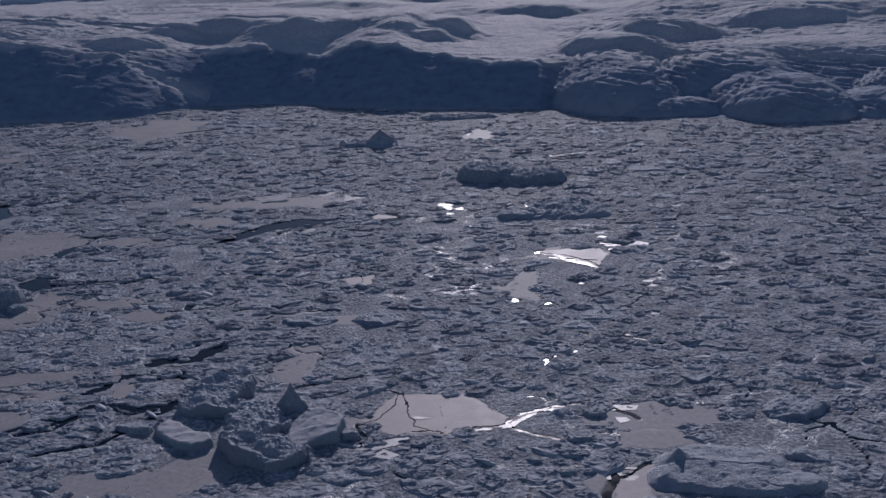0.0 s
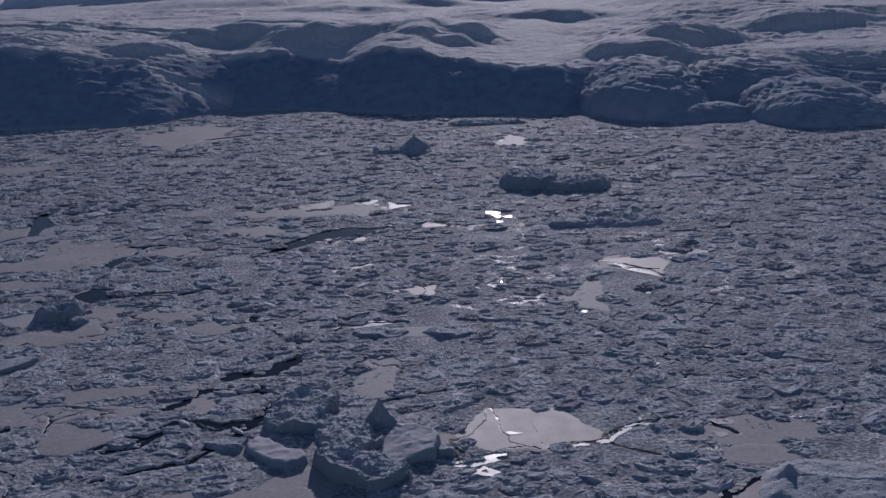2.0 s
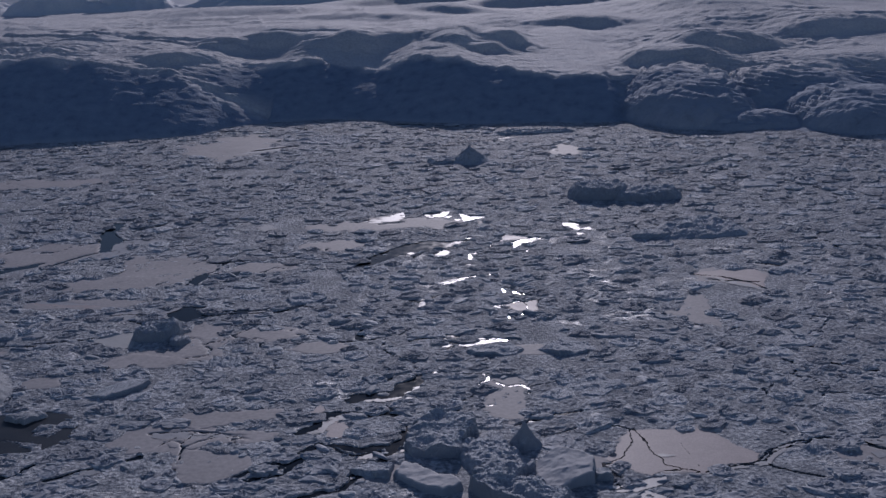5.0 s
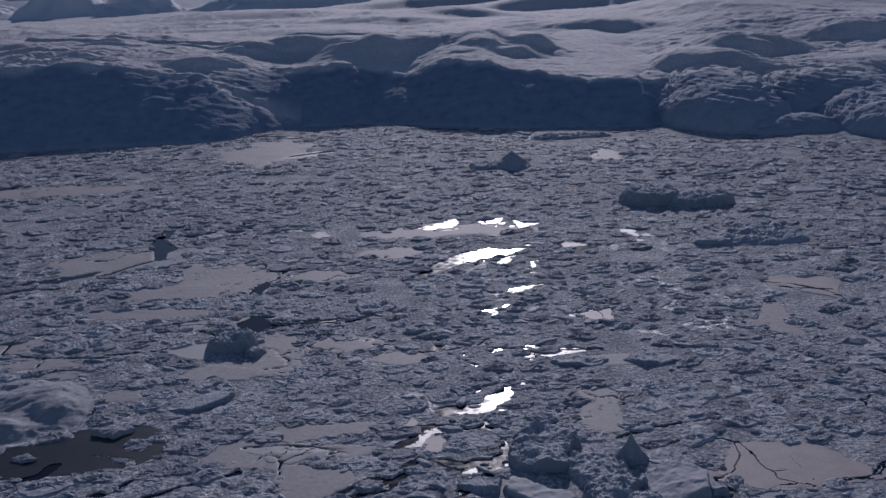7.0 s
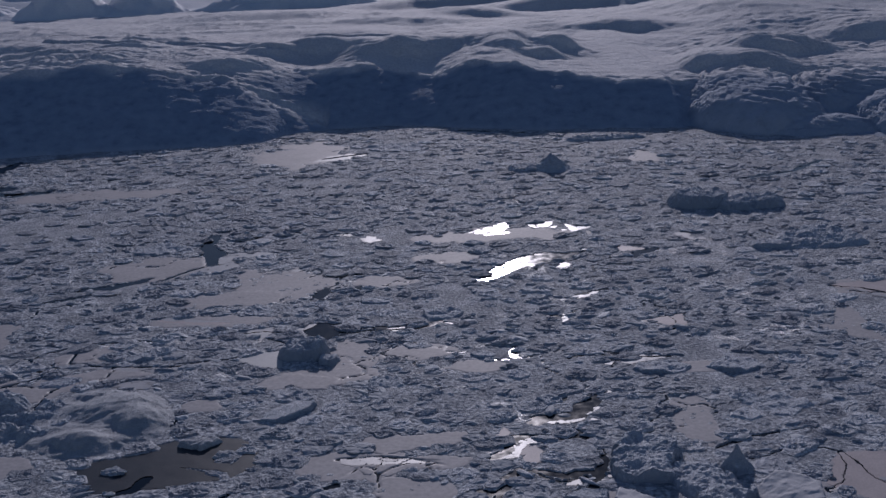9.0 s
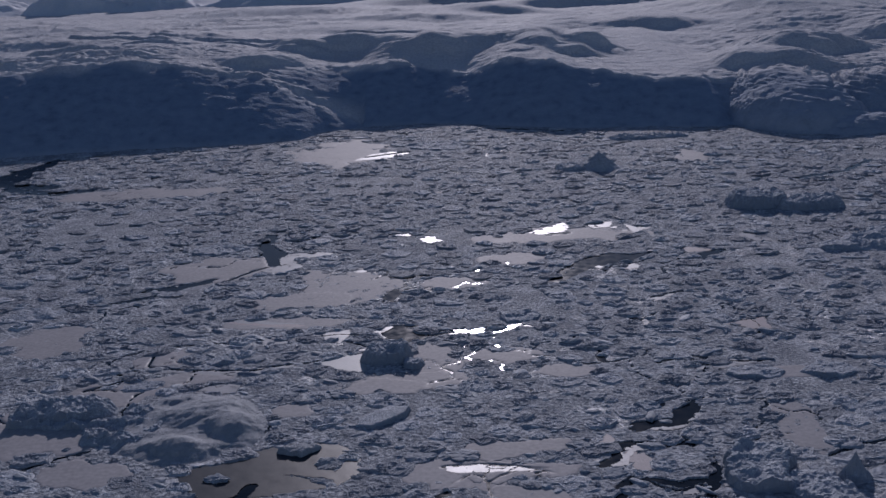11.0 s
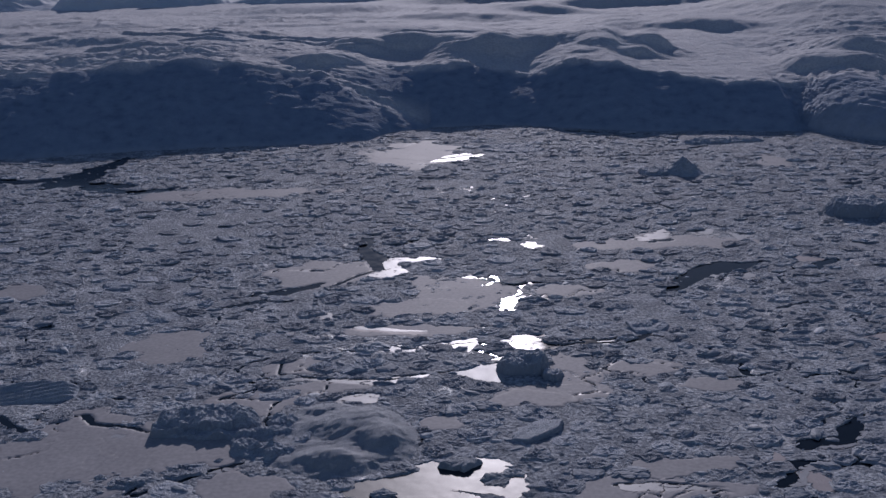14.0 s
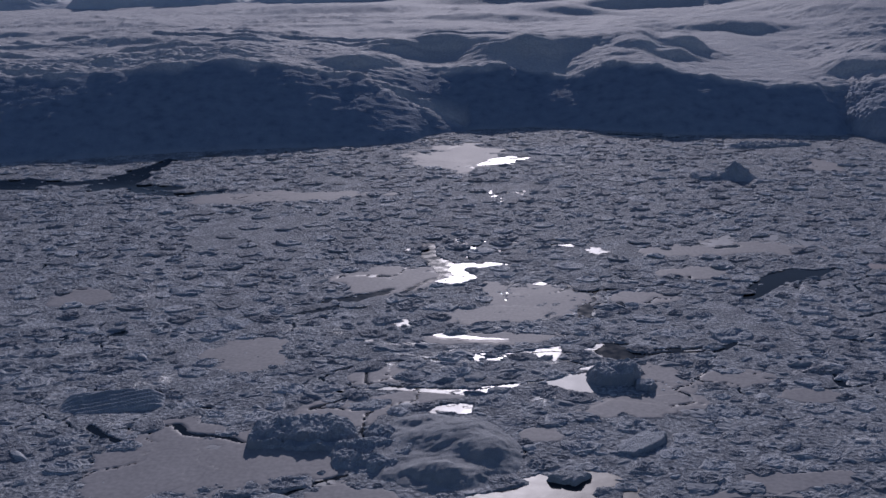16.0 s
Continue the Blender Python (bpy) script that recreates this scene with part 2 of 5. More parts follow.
lead(1.5, (83, 571), (92, 566))
lead(2, (58, 705), (77, 696), (91, 682), (98, 669))
lead(3, (108, 723), (125, 713), (127, 694))
lead(3, (52, 593), (58, 599))
lead(1.6, (30, 615), (40, 607))
lead(5, (-342, 484), (-349, 472), (-358, 469))
lead(3.2, (-292, 449), (-275, 460), (-256, 468))
lead(4, (-209, 443), (-197, 455), (-185, 459), (-173, 474))
lead(3, (-157, 441), (-148, 450), (-139, 464), (-134, 477), (-135, 494), (-144, 511))
lead(5, (-155, 446), (-149, 452))
lead(2, (-133, 477), (-141, 469), (-157, 467))
lead(2, (-131, 602), (-111, 608), (-90, 597), (-70, 598))
lead(2, (-109, 596), (-100, 595))
lead(2, (-110, 712), (-72, 724))
lead(2, (-74, 659), (-48, 666))
lead(2, (66, 692), (96, 683))
lead(6, (102, 1029), (158, 1050), (200, 1092))
lead(5, (-80, 1217), (-40, 1228), (-12, 1243))
lead(5, (-154, 1363), (-78, 1328))
lead(3, (-279, 677), (-267, 678))
lead(2.5, (-268, 657), (-243, 662), (-214, 671))
lead(2, (-308, 657), (-296, 646), (-279, 648))
lead(18, (-797, 1183), (-747, 1158), (-705, 1171), (-676, 1217))
lead(14, (-674, 1123), (-623, 1100), (-585, 1105))
lead(5, (-160, 526), (-142, 530), (-131, 537), (-124, 548))
lead(3, (-471, 499), (-456, 509), (-440, 520), (-427, 525))
lead(5, (-562, 586), (-551, 574), (-540, 566))
lead(2.5, (-517, 585), (-511, 575), (-487, 569), (-480, 563))
lead(2, (-475, 500), (-472, 506))
lead(3, (-278, 750), (-283, 733), (-279, 717))
lead(3, (-285, 892), (-271, 892))
lead(7, (-313, 1214), (-284, 1228), (-268, 1235))
lead(4, (-383, 1363), (-335, 1344))
lead(4, (-157, 870), (-141, 874))
lead(0.8, (-68.6, 471.9), (-54.9, 476.8), (-43.9, 485.8), (-50.7, 480.1))
lead(1.5, (-347.7, 523.5), (-344.8, 534.6), (-341.7, 546.2))
lead(2, (-327.4, 665.8), (-313.8, 669.7), (-296.2, 663.6), (-279, 667.1))
lead(3, (-244.5, 660.6), (-216.9, 660.7), (-201.5, 674.5))
lead(2, (-150.4, 529.3), (-137.8, 523.4), (-120, 552.4))
lead(0.8, (-257.9, 492.5), (-237.1, 493.5), (-212.1, 485.5))
lead(3, (-117.1, 551.5), (-125.1, 546.5))
lead(2, (-205.5, 673), (-187.4, 666.4))
lead(1.6, (-126.4, 668.9), (-114.6, 680.4))
lead(3, (-133.1, 677.4), (-129.1, 671.4))
lead(26, (-716, 1140), (-690, 1175))
lead(20, (-700, 1187), (-667, 1268))
lead(16, (-690, 1150), (-630, 1126))
lead(1.8, (-180, 505), (-175, 494), (-186, 487))
lead(9, (-54, 796), (-36, 809))
# pans of young ice: centre, half sizes
PANS = []


def pan(x, y, rx, ry):
    PANS.append((x, y, rx, ry))


pan(-14, 453, 33, 22)
pan(96, 443, 33, 15)
pan(-311, 767, 38, 37)
pan(-106, 406, 18, 16)
pan(-134, 391, 31, 13)
pan(81, 696, 24, 17)
pan(43, 632, 16, 29)
pan(-82, 513, 12, 31)
pan(68, 384, 16, 17)
pan(84, 420, 22, 9)
pan(-260, 619, 18, 23)
pan(-145, 445, 11, 9)
pan(-345, 736, 36, 18)
pan(-241, 759, 19, 15)
pan(-246, 488, 27, 15)
pan(-273, 593, 36, 12)
pan(-341, 1241, 51, 67)
pan(-217, 623, 24, 13)
pan(-220, 458, 15, 15)
pan(31, 1150, 18, 28)
pan(-67, 579, 19, 8)
pan(-492, 682, 24, 27)
pan(-347, 694, 37, 11)
pan(-182, 597, 23, 11)
pan(-337, 1261, 48, 55)
pan(-149, 869, 61, 22)
pan(-411, 812, 39, 30)
pan(-433, 591, 23, 17)
pan(-479, 545, 56, 34)
pan(-523, 548, 28, 39)
pan(-392, 611, 25, 12)
pan(-413, 640, 16, 15)
pan(-625, 796, 23, 17)
pan(-515, 1079, 89, 22)
pan(-422, 502, 23, 13)
pan(-184, 809, 29, 14)
pan(-222, 506, 28, 9)
pan(-333, 561, 11, 9)
pan(-285, 587, 22, 12)
pan(-220, 485, 28, 9)


lead(0.9, (-20.4, 434.9), (-8.9, 435.9))
lead(0.7, (-3.8, 431.1), (2.6, 436.3), (18, 437.6), (25.9, 441.2), (30.3, 449.2))
lead(1, (-110.3, 601), (-101.4, 593.8))
lead(1.1, (-157.7, 522.9), (-142.6, 528), (-133.2, 537.4))
lead(1.6, (-169, 471), (-162.8, 465.4), (-156.6, 460.8), (-145.7, 464.6))
lead(3, (-400.7, 787.5), (-385.9, 806.6), (-374.9, 817.5))
lead(0.7, (-287.4, 729.6), (-284.7, 715.1), (-280, 709.3), (-279.2, 728.7))
lead(0.7, (-346.7, 663.4), (-338.2, 657.1), (-336.5, 644.6))
lead(1.2, (-390.6, 664.2), (-376.9, 661), (-363.6, 665.1))
lead(1.7, (-447.1, 640.2), (-441.9, 648.2), (-429.8, 655.6), (-416.9, 658.7), (-390.6, 663.2))
lead(2, (-448.7, 640.4), (-440.1, 627.3), (-430, 613.1), (-449.2, 599.9))
lead(1.5, (-421.5, 647.9), (-421.6, 631.2), (-406.6, 626.5), (-387.1, 620.7), (-361.7, 617.5), (-342.9, 622), (-323.7, 626.6))
lead(0.8, (21, 440), (30, 450), (43, 456), (55, 459))
lead(1.0, (-46, 444), (-45, 436), (-36, 426))
lead(0.9, (-58.9, 475.8), (-43.6, 486), (-27.8, 476.4), (-30.2, 461.3), (-37.6, 447.5), (-45.5, 442.5))
lead(0.9, (-26.4, 476.3), (-22.9, 454.9), (-19, 440.5), (-6.3, 431.5))
lead(0.7, (-8, 459.6), (-5.6, 436.8))
lead(0.8, (-45.5, 442.5), (-45.4, 431.8), (-41.5, 421.2))
lead(0.8, (-2.6, 429.9), (5.1, 435), (15.3, 436.1), (24.4, 439), (30.1, 446.2), (37, 451.1), (46.5, 454.2), (52.3, 458.8))
lead(1.3, (24.3, 436.7), (30.3, 431.2), (35, 427.6), (44.6, 423.2))

HOLES = []


def hole(*corners):
    """A stretch of open water."""
    HOLES.append(tuple(corners))


hole((-168.5, 754.2), (-164.1, 771.3), (-151.2, 789.4), (-133.5, 806.2), (-133.2, 795.5), (-147.7, 771.7), (-160.4, 757), (-166.6, 747.3))
hole((-54.4, 793.8), (-45.2, 806.2), (-36, 809.4), (-54.7, 786.4))
hole((-187.7, 485.7), (-181.1, 491.4), (-175.7, 498.1), (-177.6, 504.4), (-172.9, 508.9), (-160.5, 507.6), (-152.3, 504.8), (-141.2, 506.8), (-140.9, 502.4), (-152.5, 500.5), (-162, 504), (-171.6, 503.8), (-174.9, 499.2), (-173.6, 494.8), (-177.1, 488.1), (-183.7, 484.1))
hole((-196.5, 440.7), (-187, 449.6), (-179.7, 464.3), (-174.6, 466.5), (-180.1, 455), (-186.9, 445.6))
hole((-320.2, 452.5), (-309.6, 458.9), (-300.1, 471), (-305.4, 457), (-313.6, 450.9))
hole((-178.9, 504.6), (-174.1, 508.7), (-161.3, 505.5), (-170.1, 501.9), (-174, 498.3), (-173.6, 491.6), (-178, 488.8), (-188.7, 487.2), (-183.3, 491), (-178.1, 494.8), (-178.5, 499.9))
hole((-154.2, 524.7), (-139.8, 526.8), (-132.2, 539.6), (-121.6, 552), (-117.1, 555.7), (-123.1, 544.6), (-131.3, 532.2), (-138.2, 522.2), (-146.9, 520.7))
hole((-186.2, 457.1), (-181.5, 464.8), (-174.1, 470.6), (-168.4, 471.5), (-175.1, 466.1), (-181.8, 457.6))
hole((-146.5, 453), (-141, 468.1), (-135.5, 468), (-142.2, 452.6))
hole((-386.6, 907.5), (-377.3, 906.3), (-376.6, 872), (-361.7, 847.4), (-367.7, 836.4), (-364.9, 817.7), (-374.1, 817.4), (-380.4, 842.3), (-388.2, 873.5))
hole((-286, 744.2), (-278.9, 752.8), (-281.5, 727.8), (-286, 728.3), (-287.8, 723))
hole((-261.6, 748.5), (-255.6, 753.7), (-254.5, 743), (-259.1, 738.9))
hole((-289.3, 669.5), (-283.4, 666.1), (-282.4, 657.8), (-287.2, 661.9))
hole((-263.2, 657.6), (-255.8, 666.1), (-260.4, 655.5))
hole((-287.4, 668.8), (-276, 679.7), (-261.7, 662.3), (-259.9, 655.2), (-271.7, 649.3), (-283.4, 657.1))
hole((-176.2, 748.2), (-157.2, 784.8), (-139.4, 802.5), (-119, 814), (-104.4, 808.5), (-85.6, 812.1), (-106.6, 791.6), (-134.3, 781.4), (-164, 750.5))
hole((-721.7, 1142.4), (-699.8, 1194.7), (-663.6, 1253.6), (-671.8, 1164.5), (-693.7, 1126.8))
hole((-833.4, 1186.7), (-793.3, 1189.9), (-763.6, 1165.2), (-775.3, 1136.4), (-816.5, 1141.2))

POOLS = []


def pool(kind, *corners):
    """A sheet of thin ice between floes: wet, damp (sheet), dull (matt) or dark."""
    POOLS.append((kind, tuple(corners)))


pool("matt", (-44.2, 446.8), (-39.4, 452.4), (-29.7, 473.8), (6, 472.7), (16.2, 454.9), (23.5, 445.4), (20.6, 439.8), (2.6, 436.9), (-5.1, 431.2), (-10.2, 433.2), (-20.4, 435.5), (-27.9, 431.5), (-38.5, 439.4))
pool("wet", (56, 409.9), (59.6, 406.1), (63.3, 396), (66.9, 391.9), (66, 389.2), (63, 387.9), (61.9, 381.1), (57.4, 374.6), (60.4, 385.7), (61.7, 391.3), (59.6, 397.7))
pool("wet", (67.2, 393.8), (68.6, 395.7), (74.4, 395.4), (73.6, 393.5))
pool("wet", (71.9, 442.4), (76.4, 443.2), (78.4, 439.6), (73.7, 437.6))
pool("wet", (70.2, 453.3), (73.1, 455.5), (84.9, 454.8), (83.6, 450.6), (72.3, 450.1))
pool("matt", (66.6, 390.1), (73.9, 392.5), (90.5, 405.3), (78.3, 384.8), (74.4, 375.9), (76.7, 370.5), (61.3, 371.4), (64.2, 381))
pool("wet", (-11.3, 850.8), (0.8, 845.6), (0.7, 827.2), (-8.5, 831.9))
pool("wet", (2, 830.7), (10.8, 835.1), (7.4, 822.8))
pool("wet", (9.6, 770.5), (18.3, 779.1), (16.3, 768.2))
pool("wet", (32.2, 608.7), (38.6, 607.1), (36.9, 603.1))
pool("wet", (52.4, 593.8), (58.4, 603.3), (57.9, 591.4), (60.6, 588.2), (53.6, 587.8))
pool("wet", (74.7, 576.5), (86.5, 574.6), (92.7, 568.5), (82.7, 570.3))
pool("wet", (91, 551.7), (95.9, 543.6), (105.5, 537), (115.3, 528), (105.1, 534.5), (94.6, 541.2))
pool("matt", (56.6, 705.6), (78.7, 710.1), (102.2, 709.1), (106, 695.2), (96.7, 670.5), (89.7, 673.7), (72.8, 692))
pool("wet", (69, 700.3), (78.1, 687.5), (90.2, 677.4), (95.9, 664.5), (87.7, 672.6), (75.6, 682.6))
pool("wet", (103.3, 722.9), (109.8, 720.8), (119.7, 715.6), (108.8, 713.9))
pool("wet", (124.1, 717.9), (128.4, 724.6), (139.5, 719.2), (136.5, 713.9), (124.8, 708.1))
pool("wet", (-171.6, 878.6), (-152.5, 893.7), (-140.2, 904.8), (-137.5, 891.1), (-143.7, 877.6), (-162.4, 871.8))
pool("wet", (-122.9, 898), (-99.7, 901.6), (-105.7, 885.7), (-117.6, 884.1))
pool("wet", (-91.9, 892.7), (-84.9, 882.2), (-71.1, 879.8), (-88.8, 866.6))
pool("matt", (-63.4, 821.8), (-52.3, 816.8), (-40.3, 810.1), (-52.6, 805.8), (-60.2, 807))
pool("wet", (-138, 802.3), (-115.9, 811.1), (-103.5, 804.5), (-102.1, 796.7), (-125.4, 797.3))
pool("wet", (-114.5, 773.7), (-109.3, 787.4), (-103.7, 779.2), (-109, 765.9))
pool("wet", (-134.9, 779.7), (-131.2, 786.4), (-128.6, 774.4))
pool("wet", (-113.1, 705.8), (-102, 713.9), (-93.5, 715.1), (-104.8, 705.8), (-111.9, 702.1))
pool("wet", (-126.2, 672.3), (-121.6, 675), (-123.2, 664.4), (-126.5, 658.6))
pool("matt", (-77.3, 655.2), (-66.6, 660.1), (-51.4, 665.5), (-53.4, 644.8), (-65.3, 646.4))
pool("wet", (-80.1, 657.6), (-62.4, 663.8), (-65.2, 657.8), (-76.7, 652))
pool("wet", (-104, 591.5), (-94.2, 599.9), (-85.8, 601.5), (-76.3, 595.9), (-90.5, 591.6), (-98.8, 589.2))
pool("wet", (-113.7, 590.2), (-107.9, 593.7), (-109.4, 588.8))
pool("wet", (-173.8, 497.9), (-168.8, 503.5), (-157.9, 502.3), (-159.4, 499.4), (-166.2, 499.5), (-171.2, 492.8), (-172.6, 485.9), (-181.1, 484.4), (-175.7, 488.5))
pool("matt", (-169.8, 492.6), (-163.5, 496.2), (-158.6, 484.4), (-161.4, 479), (-170, 480.4))
pool("wet", (-258.4, 493.1), (-244.8, 494.9), (-232.2, 489.7), (-216.8, 488.6), (-206.5, 485.4), (-217.3, 484.9), (-232.6, 485.5), (-253, 486.6))
pool("wet", (-175, 501.3), (-166.7, 505.5), (-159.3, 502.4), (-169.2, 500))
pool("wet", (-181.8, 485.4), (-172.3, 491.4), (-174.5, 486.8))
pool("matt", (-181.2, 509.5), (-176.5, 517.3), (-174.4, 511.1), (-180.7, 501.9), (-178.2, 497.1), (-182, 500.9))
pool("matt", (-172.2, 498.1), (-165.8, 497.4), (-170.2, 489), (-173.3, 491.5))
pool("wet", (-150.9, 523.7), (-137.9, 526.6), (-141.3, 520.7))
pool("wet", (-174.6, 468.1), (-169.9, 468.1), (-174.1, 465.1))
pool("dark", (-369.3, 472.5), (-380.3, 501.4), (-360, 505.2), (-354.6, 509.5), (-347.1, 516.1), (-337.2, 520.1), (-320.6, 510.2), (-316.4, 521.1), (-306.4, 520), (-300, 514.3), (-309.8, 510.9), (-316, 508.5), (-314.3, 496.4), (-305.6, 493.7), (-300.9, 502.1), (-295.4, 504.5), (-295.9, 498), (-301.4, 492.7), (-307.3, 489.9), (-316.5, 489.7), (-321.1, 491.8), (-332, 493), (-333.3, 479.6), (-340.7, 474.4), (-351.6, 472.9))
pool("dark", (-375.4, 484.9), (-371.9, 497), (-364.6, 501.5), (-357.1, 507.2), (-344.3, 512.6), (-336.5, 506.6), (-324.9, 504.5), (-318.1, 512.6), (-319.7, 521.6), (-315.1, 522.9), (-307.4, 517.2), (-300.7, 510.6), (-305.4, 507.2), (-312.7, 505.1), (-316.1, 498.6), (-312.5, 493.2), (-306.4, 490.7), (-303.4, 497.5), (-295.8, 496.9), (-292.9, 495.6), (-297.8, 488), (-304.5, 481.6), (-306.6, 486.7), (-323.9, 492.1), (-333.9, 495.4), (-341.4, 484.6))
pool("dark", (-341.4, 483.6), (-332.7, 492.8), (-321.5, 488.9), (-308.3, 479.5), (-326.8, 473.9), (-355.8, 473.9))
pool("wet", (-369.9, 836.7), (-364.7, 847.7), (-336.6, 848.7), (-322.9, 842.6), (-336.6, 838.4), (-349.4, 837.1), (-353.4, 824.7), (-348.2, 811.6), (-361.1, 799.7), (-380.5, 806), (-367.8, 815.3))
pool("wet", (-279.8, 890.4), (-261.3, 893), (-268.9, 884.1))
pool("wet", (-260.5, 876.5), (-248.4, 884.7), (-248.4, 871.7), (-242.5, 867.8), (-249.5, 860.8), (-256.9, 866.5))
pool("wet", (-365.3, 665.2), (-355.3, 668.8), (-333.1, 667.5), (-322.8, 672), (-306.2, 676), (-307.7, 664.9), (-313.1, 654.6), (-319.7, 660.6), (-336.5, 661.4), (-346.5, 655.3), (-356.7, 658))
pool("wet", (-293.8, 669.1), (-284.6, 677.6), (-275.7, 679.6), (-267.7, 666.4), (-264.8, 661.5), (-272.9, 655), (-281.1, 657.6), (-290, 660.3))
pool("wet", (-301.2, 640.3), (-290.2, 647), (-279.6, 647.7), (-284, 642), (-294, 639.6))
pool("sheet", (-323.1, 624.1), (-310.7, 632.8), (-294.3, 635.4), (-295.6, 625.5), (-296.1, 608.1), (-303.8, 609.6), (-314.5, 616.9))
pool("wet", (-241.7, 661.9), (-224.5, 664.8), (-226.4, 659.4), (-240.5, 658.1))
pool("matt", (-386.5, 701), (-364.9, 696.7), (-335.8, 687.8), (-343.5, 684.6), (-379, 694.2))
pool("wet", (-378, 617.4), (-365.8, 618.6), (-365.8, 612.4), (-372.4, 613))
pool("wet", (-358.6, 620.3), (-342.9, 622.8), (-345.9, 616.7))
pool("wet", (-389, 593.5), (-377.9, 599), (-364, 600), (-365.9, 587), (-378.3, 587.9), (-385.6, 589.8))
pool("wet", (-423.7, 622.1), (-405.2, 625.2), (-380.3, 618), (-364.2, 618.3), (-360, 611.3), (-369.8, 611.3), (-380.4, 614.3), (-405.1, 620.7))
pool("wet", (-359.3, 617.2), (-342.7, 622.7), (-332.5, 625), (-344.8, 616.8), (-356.1, 611))
pool("wet", (-285.9, 661.6), (-275.1, 675), (-268.8, 660.2), (-278.7, 655.8))
pool("wet", (-325.7, 1198.6), (-307.1, 1228.9), (-284.1, 1241.3), (-265.2, 1229.6), (-284.4, 1205))
pool("wet", (-444.1, 517), (-440.2, 522.5), (-429.3, 521.7), (-434.6, 516.9))
pool("wet", (-390.3, 700.5), (-374.4, 704), (-353.8, 694.6), (-335, 690.2), (-357.4, 692), (-374.6, 696.3))
pool("wet", (-410, 722.1), (-401, 730.6), (-393.7, 720.7), (-402.7, 718.4))
pool("wet", (-129.1, 541.2), (-124.8, 549.5), (-118.1, 556.9), (-116.6, 550.8), (-122.1, 546.2), (-126.2, 540.2))

pool("wet", (-155.5, 520.7), (-145.6, 525.6), (-136.7, 530.1), (-131.9, 535.8), (-123.6, 533.5), (-131, 529.5), (-136.7, 521.9), (-144.6, 518.2), (-153.1, 518.4))
pool("wet", (-157.2, 442.7), (-155.1, 447.5), (-146.3, 450.6), (-143.2, 458.1), (-137.7, 464.4), (-132, 465.5), (-134.1, 461.4), (-139.5, 457.2), (-143, 451.3), (-146.3, 445.6), (-146.6, 438.3), (-149.6, 436.2), (-151.7, 442.2), (-156.7, 438.3))

pool("wet", (-155.1, 457.7), (-146.6, 464.2), (-143.7, 462.9), (-149.6, 456.6))
pool("wet", (-46.9, 420.6), (-33.9, 426.2), (-22.1, 429), (-23.9, 422.9), (-36.9, 417.8), (-44.6, 417.9))

pool("wet", (-40.2, 410.7), (-32.1, 417.5), (-23.8, 410.5), (-31.6, 408.7))
pool("wet", (5, 432.8), (15.2, 433.8), (25, 436.1), (31.3, 444.4), (38.2, 449.3), (46.3, 451.8), (46.1, 455.4), (36.7, 453.6), (28.8, 446.9), (23.7, 440.2), (14.9, 438.4), (5.1, 436.2))

# small scraps of wet ice all over the field
scraps = random.Random(17)
for _ in range(60):
    y = 370 + 560 * scraps.random() ** 1.2
    x = (-545 - 0.4 * (y - 400)) + scraps.random() * (760 + 0.8 * (y - 400))
    w, l, a = scraps.uniform(1.5, 5.5), scraps.uniform(0.8, 2.2) * (1 + y / 900), scraps.uniform(0, 6.28)
    pool("wet", *((x + w * scraps.uniform(0.6, 1.2) * math.cos(a + k * 1.57), y + l * scraps.uniform(0.6, 1.2) * math.sin(a + k * 1.57)) for k in range(4)))


def lead_depth(x, y, margin=0.0):
    """0 on ice, 1 in open water, or in a margin beside it too."""
    wx = x + 1.7 * fbm(x / 7, y / 7, 301, 5, 0.62)
    wy = y + 2.2 * fbm(x / 7, y / 7, 311, 5, 0.62)
    open_water = np.zeros_like(x)
    flat = open_water.ravel()
    fx, fy = wx.ravel(), wy.ravel()
    for width, *line in LEADS:
        px, py = [p[0] for p in line], [p[1] for p in line]
        m = np.flatnonzero((fx > min(px) - 2 * width - 8) & (fx < max(px) + 2 * width + 8) & (fy > min(py) - 2 * width - 8) & (fy < max(py) + 2 * width + 8))
        if not len(m):
            continue
        x1, y1 = fx[m], fy[m]
        near = np.full(len(m), 1e9)
        for (ax, ay), (bx, by) in zip(line, line[1:]):
            dx, dy = bx - ax, by - ay
            u = np.clip(((x1 - ax) * dx + (y1 - ay) * dy) / (dx * dx + dy * dy + 1e-6), 0, 1)
            near = np.minimum(near, np.hypot(x1 - ax - u * dx, y1 - ay - u * dy))
        half = width * 0.5 * (0.55 + 0.9 * vnoise(x1 / 14, y1 / 14, 321)) + margin
        flat[m] = np.maximum(flat[m], smooth(half + 0.2 + 0.1 * min(width, 4), half - 0.3, near))
    # fine cracks between plates, open only here and there
    gap = smooth(0.9 + margin, 0.35 + margin, cracks(x, y, 34.0, 71)) * smooth(0.12, 0.3, fbm(x / 60, y / 60, 81, 3))
    return np.maximum(np.maximum(flat.reshape(x.shape), gap), inside_any(x, y, HOLES))


